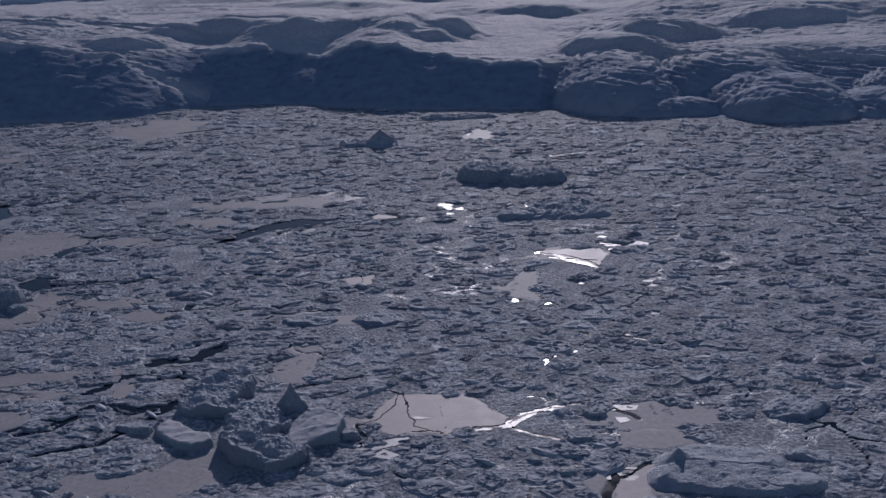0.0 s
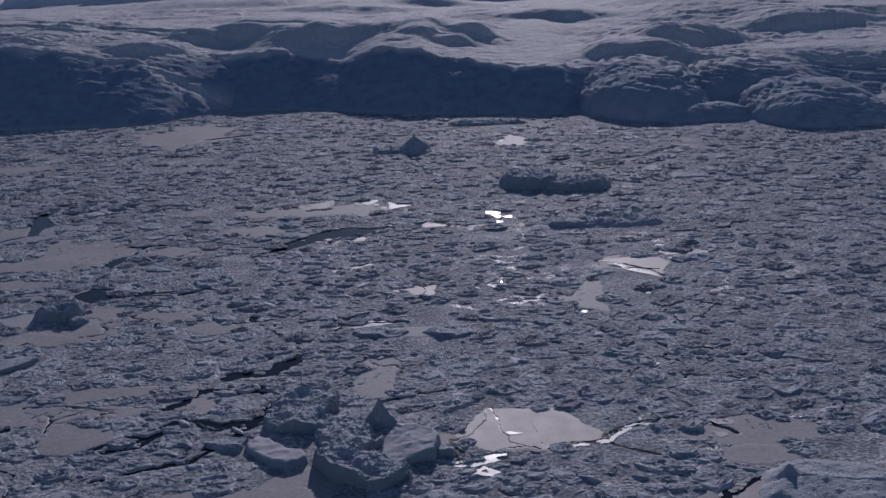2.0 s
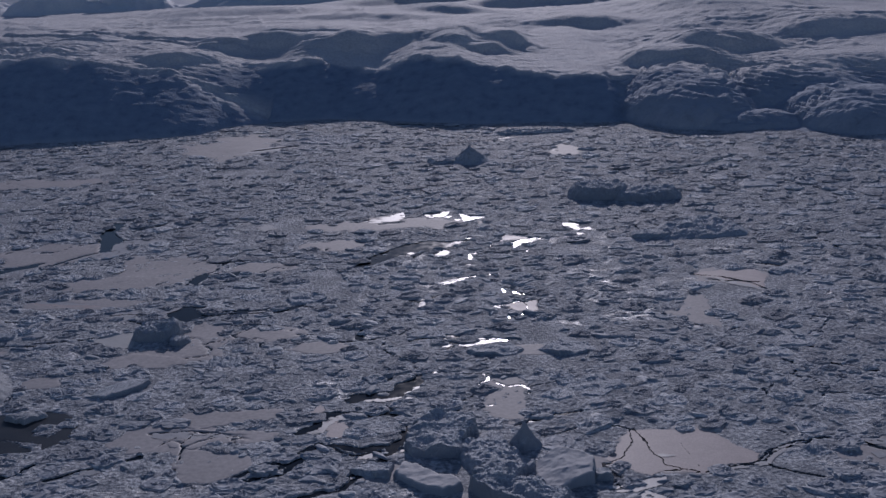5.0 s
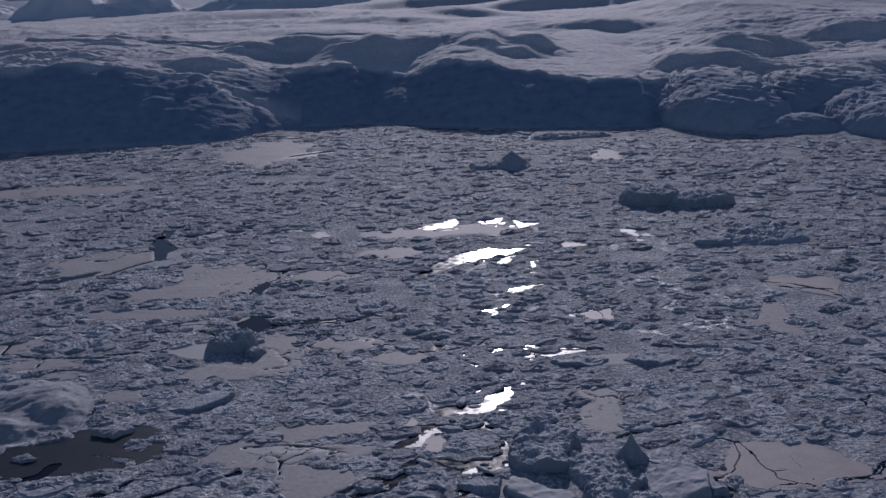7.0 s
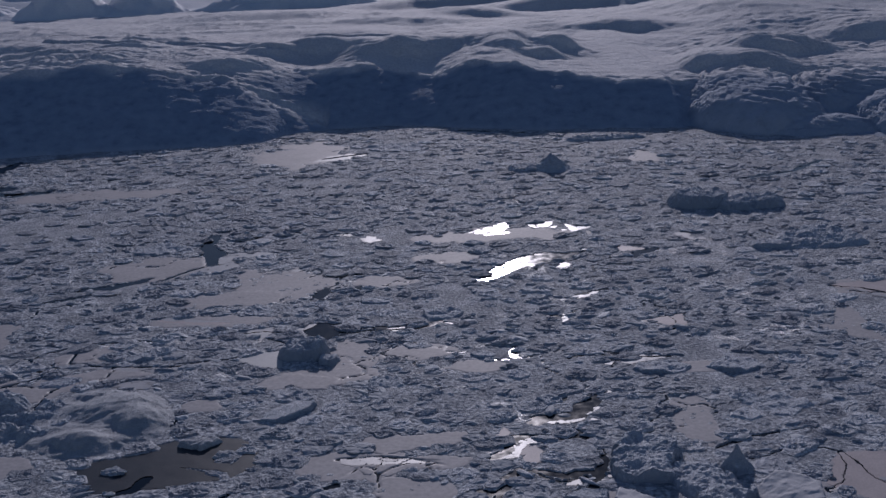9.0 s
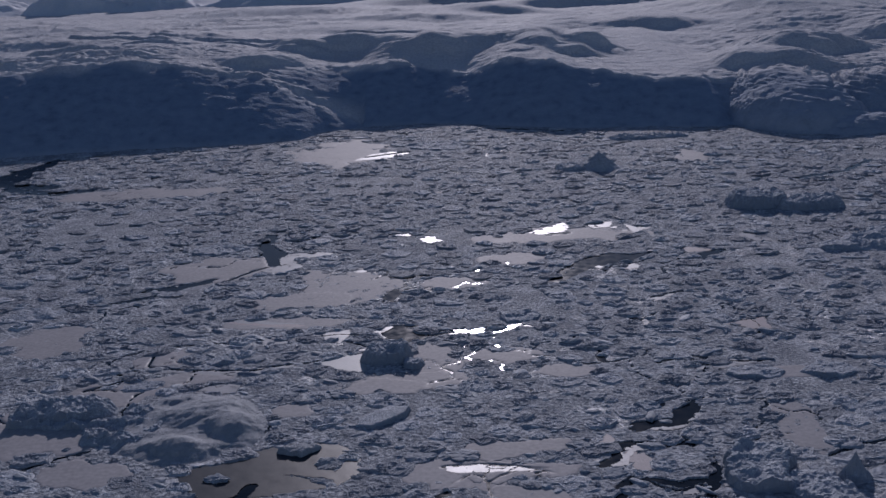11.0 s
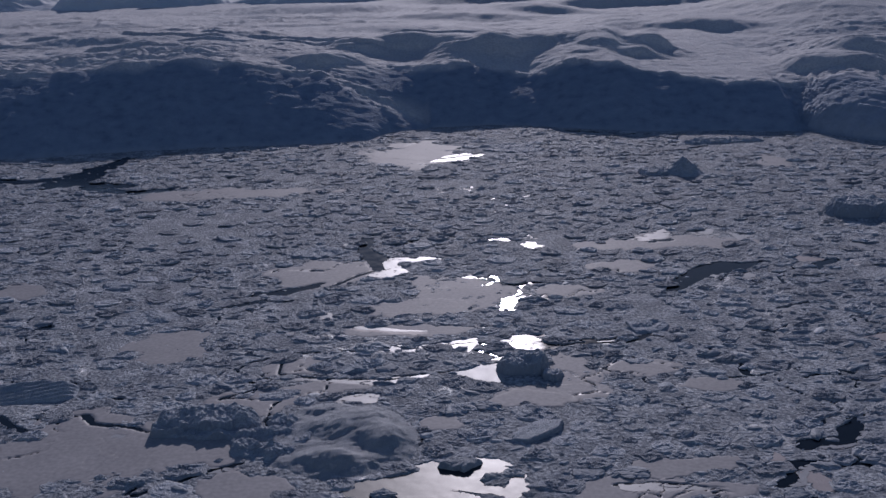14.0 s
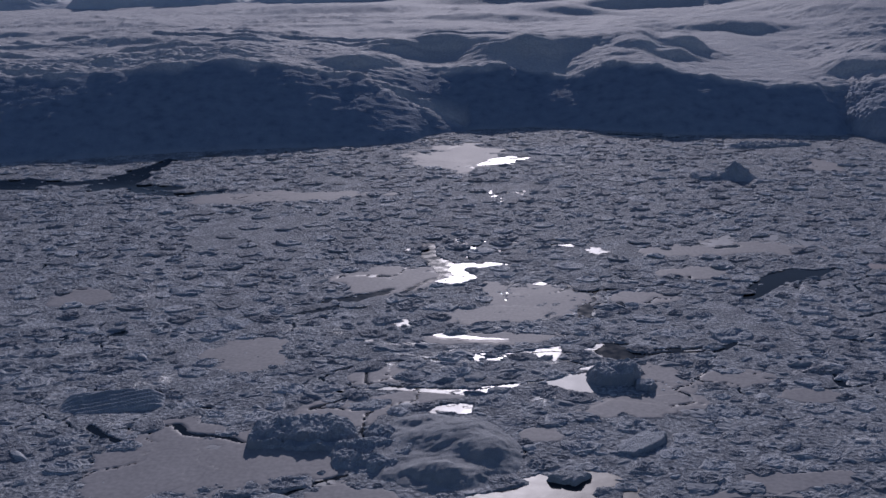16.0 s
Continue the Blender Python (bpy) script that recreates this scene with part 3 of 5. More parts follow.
def inside_any(x, y, shapes, wobble=0.7):
    """1 inside any of the shapes."""
    got = np.zeros(x.size)
    fx = (x + wobble * fbm(x / 4, y / 4, 411, 3)).ravel()
    fy = (y + wobble * fbm(x / 4, y / 4, 421, 3)).ravel()
    for corners in shapes:
        px, py = np.array(corners, float).T
        m = np.flatnonzero((fx > px.min() - 2) & (fx < px.max() + 2) & (fy > py.min() - 2) & (fy < py.max() + 2))
        inside = np.zeros(len(m), bool)
        for k in range(len(px)):
            ax, ay, bx, by = px[k - 1], py[k - 1], px[k], py[k]
            cross = (ay > fy[m]) != (by > fy[m])
            inside ^= cross & (fx[m] < ax + (bx - ax) * (fy[m] - ay) / (by - ay + 1e-9))
        got[m[inside]] = 1
    return got.reshape(x.shape)


def pool_cover(x, y):
    """1 on thin ice."""
    return inside_any(x, y, [p[1] for p in POOLS])


def pan_cover(x, y):
    """1 on smooth young ice."""
    cover = np.zeros_like(x)
    wob = fbm(x / 18, y / 20, 401, 6, 0.62)
    for cx, cy, rx, ry in PANS:
        d = np.hypot((x - cx) / rx, (y - cy) / ry) + 0.8 * wob
        cover = np.maximum(cover, smooth(1.08, 0.94, d))
    patch = fbm(x / 38, y / 52, 431, 4)
    return np.maximum(cover, smooth(0.36, 0.43, patch))


def brash_height(x, y):
    """Height of the brash and how far it is lump rather than snow."""
    lead, pan = lead_depth(x, y), pan_cover(x, y)
    crowd = 0.5 + 0.5 * fbm(x / 70, y / 90, 5, 3)
    big = lumps(x, y, 15.0, 0.4, 11, 2.9)
    mid = lumps(x, y, 8.0, 0.55, 21, 2.0)
    low = lumps(x, y, 4.2, 0.5, 31, 1.15)
    tiny = lumps(x, y, 2.0, 0.5, 37, 0.45)
    crumble = 0.72 + 0.5 * fbm(x / 3.2, y / 2.8, 35, 2) + 0.55 * fbm(x / 1.5, y / 1.5, 36, 2)
    tall = np.maximum(np.maximum(0.5 * big, 0.75 * mid), 0.9 * low) * crumble
    is_lump = smooth(0.25, 0.8, tall) * (1 - pan) * 0.8
    ridge = 1 - np.abs(fbm(x / 9, y / 6, 39, 3)) * 3
    h = 0.48 * np.maximum(tall, tiny) * (0.45 + 0.95 * crowd) * (1 + 0.35 * smooth(650, 900, y))
    h = h + 0.12 * fbm(x / 1.7, y / 1.7, 47, 2) + 0.25 * np.maximum(ridge, 0) * crowd + 0.14 * fbm(x / 3.0, y / 2.6, 41, 3) + 0.35 * fbm(x / 30, y / 30, 45, 3)
    h = h + 0.75 * smooth(480, 900, y) * fbm(x / 6.5, y / 5.5, 49, 4, 0.6)
    h = 0.4 + np.maximum(h, -0.15)
    h = h * (1 - pan) + (0.16 + 0.35 * low * (rnd(np.floor(x / 9), np.floor(y / 9), 3) > 0.8)) * pan
    thin = pool_cover(x, y)
    for dx, dy in ((0.8, 0), (-0.8, 0), (0, 1.0), (0, -1.0)):
        thin = np.maximum(thin, pool_cover(x + dx, y + dy))
    h = h * (1 - thin) + 0.08 * thin
    return h * (1 - lead) - 0.9 * lead, is_lump


def veins(x, y):
    """Thin wet seams between the floes."""
    wx, wy = x + 4 * fbm(x / 9, y / 9, 661, 3), y + 4 * fbm(x / 9, y / 9, 665, 3)
    seam = smooth(0.05, 0.02, np.abs(fbm(wx / 30, wy / 17, 651, 3)))
    return seam * smooth(0.05, 0.3, fbm(x / 45, y / 45, 655, 3)) * smooth(980, 620, y)


def fan(y, u):
    """Left to right across the stretch that is overflown."""
    left, right = -545 - 0.44 * (y - 400), 215 + 0.42 * (y - 400)
    return left + (right - left) * u


SHORE = [(-1600, 1180), (-1100, 1240), (-861, 1277), (-740, 1299), (-581, 1322), (-447, 1326), (-395, 1340), (-372, 1385), (-308, 1409), (-250, 1417), (-205, 1409), (-142, 1375), (-67, 1342), (5, 1330), (85, 1314), (122, 1309), (141, 1260), (200, 1219), (287, 1174), (372, 1145), (412, 1143), (445, 1172), (520, 1165), (700, 1120), (1000, 1060), (1800, 1000)]


def shore(x):
    return np.interp(x, [p[0] for p in SHORE], [p[1] for p in SHORE]) + 5 * fbm(x / 35, x * 0, 501, 3)


sea = sheet("water", *np.meshgrid(np.linspace(-4500, 4500, 40), np.linspace(-3500, 4900, 40)), np.zeros((40, 40)), water_mat)
tagged(sea, "dark calm sea water showing in leads between ice", "sea", kind="structure")

rows_y = [318.0]
while rows_y[-1] < 1440:
    rows_y.append(rows_y[-1] + 0.66 + 1.75 * max(0.0, (rows_y[-1] - 330) / 1050) ** 1.25)
gy, gu = np.meshgrid(np.array(rows_y), np.linspace(0, 1, 740), indexing="ij")
gx = fan(gy, gu)
gz, lumpy = brash_height(gx, gy)
brash = sheet("brash_ice", gx, gy, gz, brash_mat, False, keep=gz > -0.85)
brash.data.attributes.new("lump", "FLOAT", "POINT").data.foreach_set("value", lumpy.ravel()[sheet.used].astype(np.float32))
brash.data.attributes.new("wet", "FLOAT", "POINT").data.foreach_set("value", np.maximum(0.7 * lead_depth(gx, gy, 0.6) * smooth(900, 600, gy), veins(gx, gy)).ravel()[sheet.used].astype(np.float32))
tagged(brash, "grey refrozen brash ice and slush between the floes", "sea ice", kind="stuff")

# pack ice all round, past the stretch that is overflown
for name, x0, x1, y0, y1 in (("pack_ice_behind", -2600, 2600, -2600, 316), ("pack_ice_west", -2600, -300, 316, 1400), ("pack_ice_east", 120, 2600, 316, 1400)):
    px, py = np.meshgrid(np.linspace(x0, x1, 220), np.linspace(y0, y1, 160))
    pz = 0.6 + 1.2 * np.maximum(0, fbm(px / 25, py / 25, 601, 3)) + 0.6 * lumps(px, py, 30, 0.5, 611, 2)
    inside = (px > fan(py, 0) + 6) & (px < fan(py, 1) - 6) & (py > 317)
    pack = sheet(name, px, py, pz, brash_mat, keep=~inside)
    tagged(pack, "frozen pack ice stretching away over the fjord", "sea ice", kind="stuff")

# ---- the coast ----
def hill(x, y, cx, cy, rx, near, far, tall):
    """A rounded hill, steeper on its near side."""
    d = np.where(y < cy, (y - cy) / near, (y - cy) / far)
    return tall * np.exp(-((x - cx) / rx) ** 2 - d ** 2)


# brink of the front: along the coast, depth from the shore, height
BRINK = [(-1600, 170, 84), (-860, 190, 77), (-793, 186, 78), (-740, 184, 82), (-650, 182, 88), (-585, 180, 80), (-490, 160, 66), (-440, 200, 66), (-400, 205, 62), (-357, 168, 58), (-300, 140, 63), (-270, 140, 64), (-236, 135, 55), (-181, 140, 51), (-130, 150, 67), (-80, 150, 71), (-45, 135, 61), (0, 122, 53), (60, 104, 48), (118, 100, 46), (136, 150, 46), (170, 190, 46), (230, 200, 48), (330, 235, 44), (450, 260, 40), (700, 280, 50), (1500, 300, 70)]

# hills behind the brink: middle, half width, depth before and behind, height of the top
HILLS = []


def rise(x, y, rx, near, far, top):
    HILLS.append((x, y, rx, near, far, top))


rise(-225, 1672, 55, 70, 130, 97)
rise(-275, 1690, 40, 60, 110, 91)
rise(-170, 1700, 40, 64, 110, 92)
rise(-118, 1684, 40, 62, 120, 91)
rise(-72, 1640, 34, 48, 60, 90)
rise(-55, 1705, 50, 60, 130, 96)
rise(10, 1672, 36, 44, 110, 89)
rise(-95, 1590, 26, 20, 40, 79)
rise(-20, 1600, 30, 24, 40, 76)
rise(-355, 1706, 60, 36, 130, 92)
rise(-420, 1668, 46, 22, 70, 84)
rise(-480, 1560, 60, 22, 60, 83)
rise(-560, 1620, 80, 20, 90, 84)
rise(240, 1508, 56, 44, 36, 71)
rise(205, 1526, 34, 40, 36, 71)
rise(285, 1572, 58, 36, 90, 84)
rise(345, 1600, 60, 34, 90, 80)
rise(480, 1500, 160, 46, 80, 55)
rise(560, 1750, 120, 50, 130, 80)
rise(690, 1820, 140, 60, 150, 84)
rise(440, 2120, 150, 300, 400, 106)
rise(640, 2250, 190, 260, 400, 112)
rise(165, 1945, 110, 50, 240, 86)
rise(40, 1990, 80, 60, 200, 82)
rise(-80, 2420, 120, 70, 200, 86)
rise(-235, 2290, 130, 50, 200, 80)
rise(240, 2760, 230, 70, 320, 92)
rise(-640, 1850, 150, 46, 130, 90)
rise(-820, 1790, 110, 40, 130, 93)
rise(-860, 2010, 130, 40, 150, 84)
rise(-430, 2060, 200, 60, 200, 78)
rise(-960, 2340, 190, 60, 320, 74)
rise(-700, 2260, 120, 46, 260, 66)
rise(-1160, 2150, 130, 60, 160, 80)
rise(-600, 2840, 240, 90, 320, 70)
rise(60, 3200, 400, 90, 360, 82)

# whalebacks of bare rock along the eastern shore: middle, half width, depth before and behind, height, lean of the crest
BACKS = []


def back_of_rock(x, y, rx, near, far, top):
    BACKS.append((x, y, rx, near, far, top))


back_of_rock(214, 1425, 95, 186, 70, 50)
back_of_rock(345, 1398, 108, 100, 60, 45)
back_of_rock(398, 1305, 96, 142, 55, 36)
back_of_rock(268, 1268, 74, 48, 46, 15)
back_of_rock(535, 1242, 92, 78, 60, 24)
back_of_rock(610, 1330, 120, 110, 70, 34)


def land_height(x, y):
    d = y - shore(x)
    bx = [b[0] for b in BRINK]
    reach = np.interp(x, bx, [b[1] for b in BRINK]) * (1 + 0.05 * fbm(x / 70, y * 0, 511, 3))
    rim = np.interp(x, bx, [b[2] for b in BRINK]) + 2.5 * fbm(x / 30, y * 0, 515, 4)
    u = np.clip(d / reach, 0, 1.0)
    east = smooth(118, 130, x + 0.25 * (1340 - y) * (y < 1340))
    # a rough spur comes down from the headland to the point before the bay, with a ledge behind its crest
    crest_y = np.interp(x, [-475, -430, -389, -343, -322], [1498, 1464, 1437, 1428, 1418])
    crest_z = np.interp(x, [-475, -430, -389, -343, -322], [68, 49, 30, 9, 0])
    on = smooth(-490, -465, x) * smooth(-318, -326, x)
    brow = shore(x) + reach
    before = crest_z * np.clip(d / np.maximum(crest_y - shore(x), 8), 0, 1) ** 0.8
    ledge_end = crest_y + 18
    climb = np.clip((y - ledge_end) / np.maximum(brow - ledge_end, 20), 0, 1) ** 0.75
    spur = np.where(y < crest_y, before, crest_z + (rim - crest_z) * climb)
    knobs = (6 * fbm(x / 17, y / 17, 533, 4) + 4 * (0.4 - np.abs(fbm(x / 12, y / 9, 534, 3)))) * np.exp(-((y - crest_y - 14) / 30) ** 2) * smooth(0, 8, d)
    # the front: an even snow face in the middle
    front = rim * u ** 0.8 * (1 - on) + (spur + knobs) * on
    front = front + u * 1.6 * fbm(x / 34, y / 24, 521, 4) + 2.4 * smooth(0.8, 1.0, u) * fbm(x / 18, y / 12, 523, 4)
    behind = np.clip(d - reach, 0, None)
    flat = np.interp(behind + y * 0, [0, 120, 400, 1000, 1400, 2600, 4000], [0, 8, 8, 0, -14, -50, -60])
    bowl = np.exp(-((x - 85 - 0.06 * behind) / 74) ** 2) * smooth(700, 250, behind)
    inland = flat * (1 - bowl) + (0.05 * behind) * bowl
    near = smooth(0, 120, behind) * (1 - 0.95 * bowl)
    inland = inland + near * (5 * fbm(x / 240, y / 150, 541, 3) + 3.0 * fbm(x / 90, y / 46, 551, 3) + 1.5 * fbm(x / 34, y / 16, 555, 4))
    level = 62 * smooth(0, 900, behind) + rim * (1 - smooth(0, 900, behind))
    z = np.where(d < 0, np.maximum(d * 0.2, -3.0), np.where(behind > 0, level + inland + 3.0 * fbm(x / 22, y / 14, 523, 4) * smooth(60, 0, behind) + (front - rim) * smooth(40, 0, behind), front))
    # the eastern shore: a low apron with whalebacks and thin snowy ledges across them
    apron = np.clip(52 * np.clip(d / 290, 0, 1) ** 1.7 - 1.5, -3, None)
    wx, wy = x + 9 * fbm(x / 40, y / 40, 591, 4), y + 9 * fbm(x / 40, y / 40, 595, 4)
    rock = apron + 0.0
    for cx, cy, rx, before_it, after, top in BACKS:
        v = np.where(wy < cy, (wy - cy) / before_it, (wy - cy) / after)
        e = (np.abs((wx - cx) / rx) ** 2.3 + np.abs(v) ** 2.3) ** (1 / 2.3)
        rock = np.maximum(rock, top * np.clip(1 - e ** 2.2, 0, 1) ** 0.62 + 0.15 * apron)
    recess = 46 * np.clip((y - 1318) / 105, 0, 1) ** 0.8 * smooth(190, 160, x)
    rock = np.maximum(rock, recess)
    rugged = smooth(2, 10, rock) * smooth(0, 10, d)
    q = (rock + 0.11 * (x - 300) + 7 * fbm(x / 60, y / 45, 531, 4)) / 4.8
    ledges = 4.8 * (smooth(0.64, 1.0, q - np.floor(q)) - (q - np.floor(q)))
    rock = rock + rugged * (1.05 * ledges * smooth(-0.45, 0.0, fbm(x / 55, y / 45, 537, 3)) + 2.6 * fbm(x / 30, y / 22, 539, 4) + 1.7 * (0.4 - np.abs(fbm((x + 0.5 * y) / 9, (y - 0.3 * x) / 6, 543, 3))))
    inshore = smooth(1500, 1420, y) * east
    z = z * (1 - inshore) + np.where(d < 0, np.maximum(d * 0.2, -3.0), rock) * inshore
    # hills inland, steep towards the fjord and easy behind
    wx, wy = x + 20 * fbm(x / 70, y / 70, 571, 4), y + 20 * fbm(x / 60, y / 60, 575, 4)
    for cx, cy, rx, before_it, after, top in HILLS:
        v = np.where(wy < cy, np.abs((wy - cy) / before_it) ** 3.2, np.abs((wy - cy) / after) ** 2)
        s = np.exp(-np.abs((wx - cx) / rx) ** 2.4 - v) * smooth(0, 40, behind + 400 * east)
        z = z + s * np.maximum(top - z, 0)
    # low steps in the snow plateau, and crags here and there
    q = y / 115 + 2.4 * fbm(x / 280, y / 190, 583, 4)
    step = (smooth(0, 0.15, q - np.floor(q)) - (q - np.floor(q))) * smooth(-0.15, 0.25, fbm(x / 190, y / 70, 585, 3))
    z = z + smooth(50, 140, behind) * (1 - bowl) * smooth(3400, 2600, y) * 7.5 * step * (0.35 + 0.65 * smooth(-150, -400, x))
    crag = smooth(-0.3, 0.2, fbm(x / 110, y / 70, 587, 3)) * smooth(0, 30, behind) * (1 - 0.9 * bowl)
    z = z + crag * 4.6 * (0.4 - np.abs(fbm(x / 22, y / 12, 589, 5, 0.6)))
    ripple = smooth(0, 60, behind) * (1 - 0.8 * bowl)
    z = z + ripple * (0.9 * (0.4 - np.abs(fbm(x / 30, y / 9, 577, 4))) + 0.5 * fbm(x / 9, y / 5, 579, 3))
    rocky = smooth(-540, -660, x) * np.exp(-((behind - 50) / 70) ** 2) * smooth(0, 25, behind)
    z = z + rocky * (9 * fbm(x / 40, y / 24, 565, 4) + 5 * (0.4 - np.abs(fbm(x / 16, y / 10, 567, 3))))
    return z + 0.9 * fbm(x / 12, y / 9, 561, 3) * smooth(0, 20, d)


ly = [1030.0]
while ly[-1] < 4600:
    ly.append(ly[-1] + (2.0 if ly[-1] < 1650 else 2.4 + 0.013 * (ly[-1] - 1650)))
ty, tu = np.meshgrid(np.array(ly), np.linspace(0, 1, 740), indexing="ij")
tx = (-1050 - 0.62 * (ty - 1100)) + tu * (1750 + 1.12 * (ty - 1100))
tz = land_height(tx, ty)
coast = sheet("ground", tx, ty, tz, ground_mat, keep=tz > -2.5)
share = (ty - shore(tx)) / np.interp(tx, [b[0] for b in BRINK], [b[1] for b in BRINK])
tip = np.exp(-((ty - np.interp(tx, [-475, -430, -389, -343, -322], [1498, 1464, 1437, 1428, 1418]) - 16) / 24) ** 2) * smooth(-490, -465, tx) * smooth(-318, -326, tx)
# painted shade below the brink, left off the sunlit spur
front_shade = smooth(-0.1, 0.05, share) * smooth(1.02, 0.86, share + 0.12 * fbm(tx / 30, ty / 30, 581, 3)) * (1 - 0.25 * smooth(122, 140, tx)) * (1 - 0.9 * tip)
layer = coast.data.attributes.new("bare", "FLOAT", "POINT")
layer.data.foreach_set("value", front_shade.ravel()[sheet.used].astype(np.float32))
tagged(coast, "snow covered rocky coast with a shaded cliff front", "snowy coast", kind="structure")


def mountain(cx, cy, rx, near, far, tall, seed):
    x, y = np.meshgrid(np.linspace(cx - 2.4 * rx, cx + 2.4 * rx, 84), np.linspace(cy - 2.4 * near, cy + 2.4 * far, 72))
    wx, wy = x + 0.5 * rx * fbm(x / (0.8 * rx), y / (0.8 * rx), seed + 3, 4), y + 60 * fbm(x / 130, y / 130, seed + 5, 4)
    z = hill(wx, wy, cx, cy, rx, near, far, tall) * (1 + 0.5 * fbm(x / (0.6 * rx), y / (0.6 * rx), seed, 5)) - 3 + np.minimum(land_height(x, y), 12)
    z = z + 10 * (0.5 - np.abs(fbm(x / 90, y / 160, seed + 7, 4))) * smooth(5, 40, z)
    ob = sheet("mountain", x, y, z, snow)
    return tagged(ob, "distant rounded snow covered mountain with a shaded near side", "mountain", group="mountains beyond the coast", kind="structure")


for k, m in enumerate([(-1400, 3880, 125, 75, 200, 120), (-1150, 3930, 95, 75, 200, 125), (-620, 3900, 230, 80, 200, 120), (-1850, 3920, 190, 85, 200, 150), (420, 4200, 420, 100, 200, 150), (-1500, 5000, 1100, 560, 160, 250), (-200, 5050, 1000, 560, 160, 230), (1500, 5000, 1100, 560, 160, 250), (-3000, 5000, 1000, 560, 160, 250)]):
    mountain(*m, 700 + 10 * k)


# ---- pans of young ice ----
def ice_pan(cx, cy, rx, ry, k):
    step = 0.9 if cy < 520 else 1.3 if cy < 700 else 2.0
    w, l = 1.6 * rx, 1.6 * ry
    x, y = np.meshgrid(np.linspace(cx - w, cx + w, int(2 * w / step) + 2), np.linspace(cy - l, cy + l, int(2 * l / step) + 2))
    d = np.hypot((x - cx) / rx, (y - cy) / ry) + 0.8 * fbm(x / 18, y / 20, 401, 6, 0.62)
    lead = lead_depth(x, y)
    z = (0.2 + 0.007 * k + 0.03 * fbm(x / 6, y / 6, 61, 2)) * smooth(1.12, 1.0, d) - 0.5 * smooth(1.0, 1.12, d)
    thin = pool_cover(x, y)
    z = (z * (1 - thin) + 0.06 * thin) * (1 - lead) - 0.9 * lead
    ob = sheet("ice_pan", x, y, z, pan_mat, keep=z > -0.45)
    ob.data.attributes.new("wet", "FLOAT", "POINT").data.foreach_set("value", (0.6 * lead_depth(x, y, 0.45)).ravel()[sheet.used].astype(np.float32))
    size = "broad" if rx * ry > 900 else "small"
    return tagged(ob, size + " flat pan of smooth grey young ice amid brash", "ice pan", group="pans of young ice on the fjord")


for k, p in enumerate(PANS):
    ice_pan(*p, k)


def largest(mask):
    """The largest piece of a mask."""
    left, best = mask.copy(), np.zeros_like(mask)
    while left.any():
        got = np.zeros_like(mask)
        got[tuple(np.argwhere(left)[0])] = True
        while True:
            more = got.copy()
            more[1:] |= got[:-1]
            more[:-1] |= got[1:]
            more[:, 1:] |= got[:, :-1]
            more[:, :-1] |= got[:, 1:]
            more &= left
            if (more == got).all():
                break
            got = more
        left &= ~got
        if got.sum() > best.sum():
            best = got
    return best


def thin_ice(kind, corners, k):
    """A sheet of thin ice with a broken outline."""
    px, py = np.array(corners, float).T
    step = 0.5 if py.mean() < 700 else 0.9
    x, y = np.meshgrid(np.arange(px.min() - 3, px.max() + 3, step), np.arange(py.min() - 3, py.max() + 3, step))
    z = 0.27 + 0.012 * (k % 9) + (0.05 if kind == "wet" else 0) + 0.03 * fbm(x / 5, y / 5, 431, 3)
    cover = (inside_any(x, y, [corners], 0.7 if kind == "wet" else 1.8) > 0.5) & (lead_depth(x, y) < 0.5)
    mat, label = {"dark": (nilas_mat, "dark sheet of new ice that mirrors the low sun"),
                  "matt": (sheen_mat, "dull sheet of pinkish grey young ice"),
                  "sheet": (damp_mat, "pale damp sheet of ice beside the boulder-like iceberg"),
                  "wet": (wet_mat, "shining wet sheet of thin ice between dark floes")}[kind]
    left = cover & (fbm(x / 3.2, y / 2.2, 441, 3) > -0.25) if kind == "wet" else cover
    for _ in range(4):
        piece = largest(left)
        if piece.sum() < 5:
            break
        left = left & ~piece
        tagged(sheet("thin_ice", x, y, z, mat, keep=piece), label, "thin ice", group="wet sheets of thin ice")
        # quads reach one step past the piece: leave a gap to the next
        wide = piece.copy()
        for _ in range(2):
            wide[1:] |= wide[:-1].copy()
            wide[:-1] |= wide[1:].copy()
            wide[:, 1:] |= wide[:, :-1].copy()
            wide[:, :-1] |= wide[:, 1:].copy()
        left = left & ~wide


for k, (kind, corners) in enumerate(POOLS):
    thin_ice(kind, corners, k)


# ---- icebergs ----
def split_faces(co, faces, keep=None):
    """Faces that carry snow and faces of bare ice, each with their own vertices."""
    if keep is not None:
        faces = faces[keep[faces].any(1)]
    p = co[faces]
    nrm = np.cross(p[:, 1] - p[:, 0], p[:, 2] - p[:, 0])
    up = nrm[:, 2] / (np.linalg.norm(nrm, axis=1) + 1e-9)
    snowy = up > 0.72
    out = []
    for some in (faces[snowy], faces[~snowy]):
        used, back = np.unique(some, return_inverse=True)
        out.append((co[used], back.reshape(some.shape)))
    return out


def one_piece(mask):
    """The piece of a mask that holds its middle."""
    got = np.zeros_like(mask)
    r, c = mask.shape[0] // 2, mask.shape[1] // 2
    got[r - 3:r + 4, c - 3:c + 4] = mask[r - 3:r + 4, c - 3:c + 4]
    while True:
        more = got.copy()
        more[1:] |= got[:-1]
        more[:-1] |= got[1:]
        more[:, 1:] |= got[:, :-1]
        more[:, :-1] |= got[:, 1:]
        more &= mask
        if (more == got).all():
            return got
        got = more


taken = [(-382, 546, 36)]


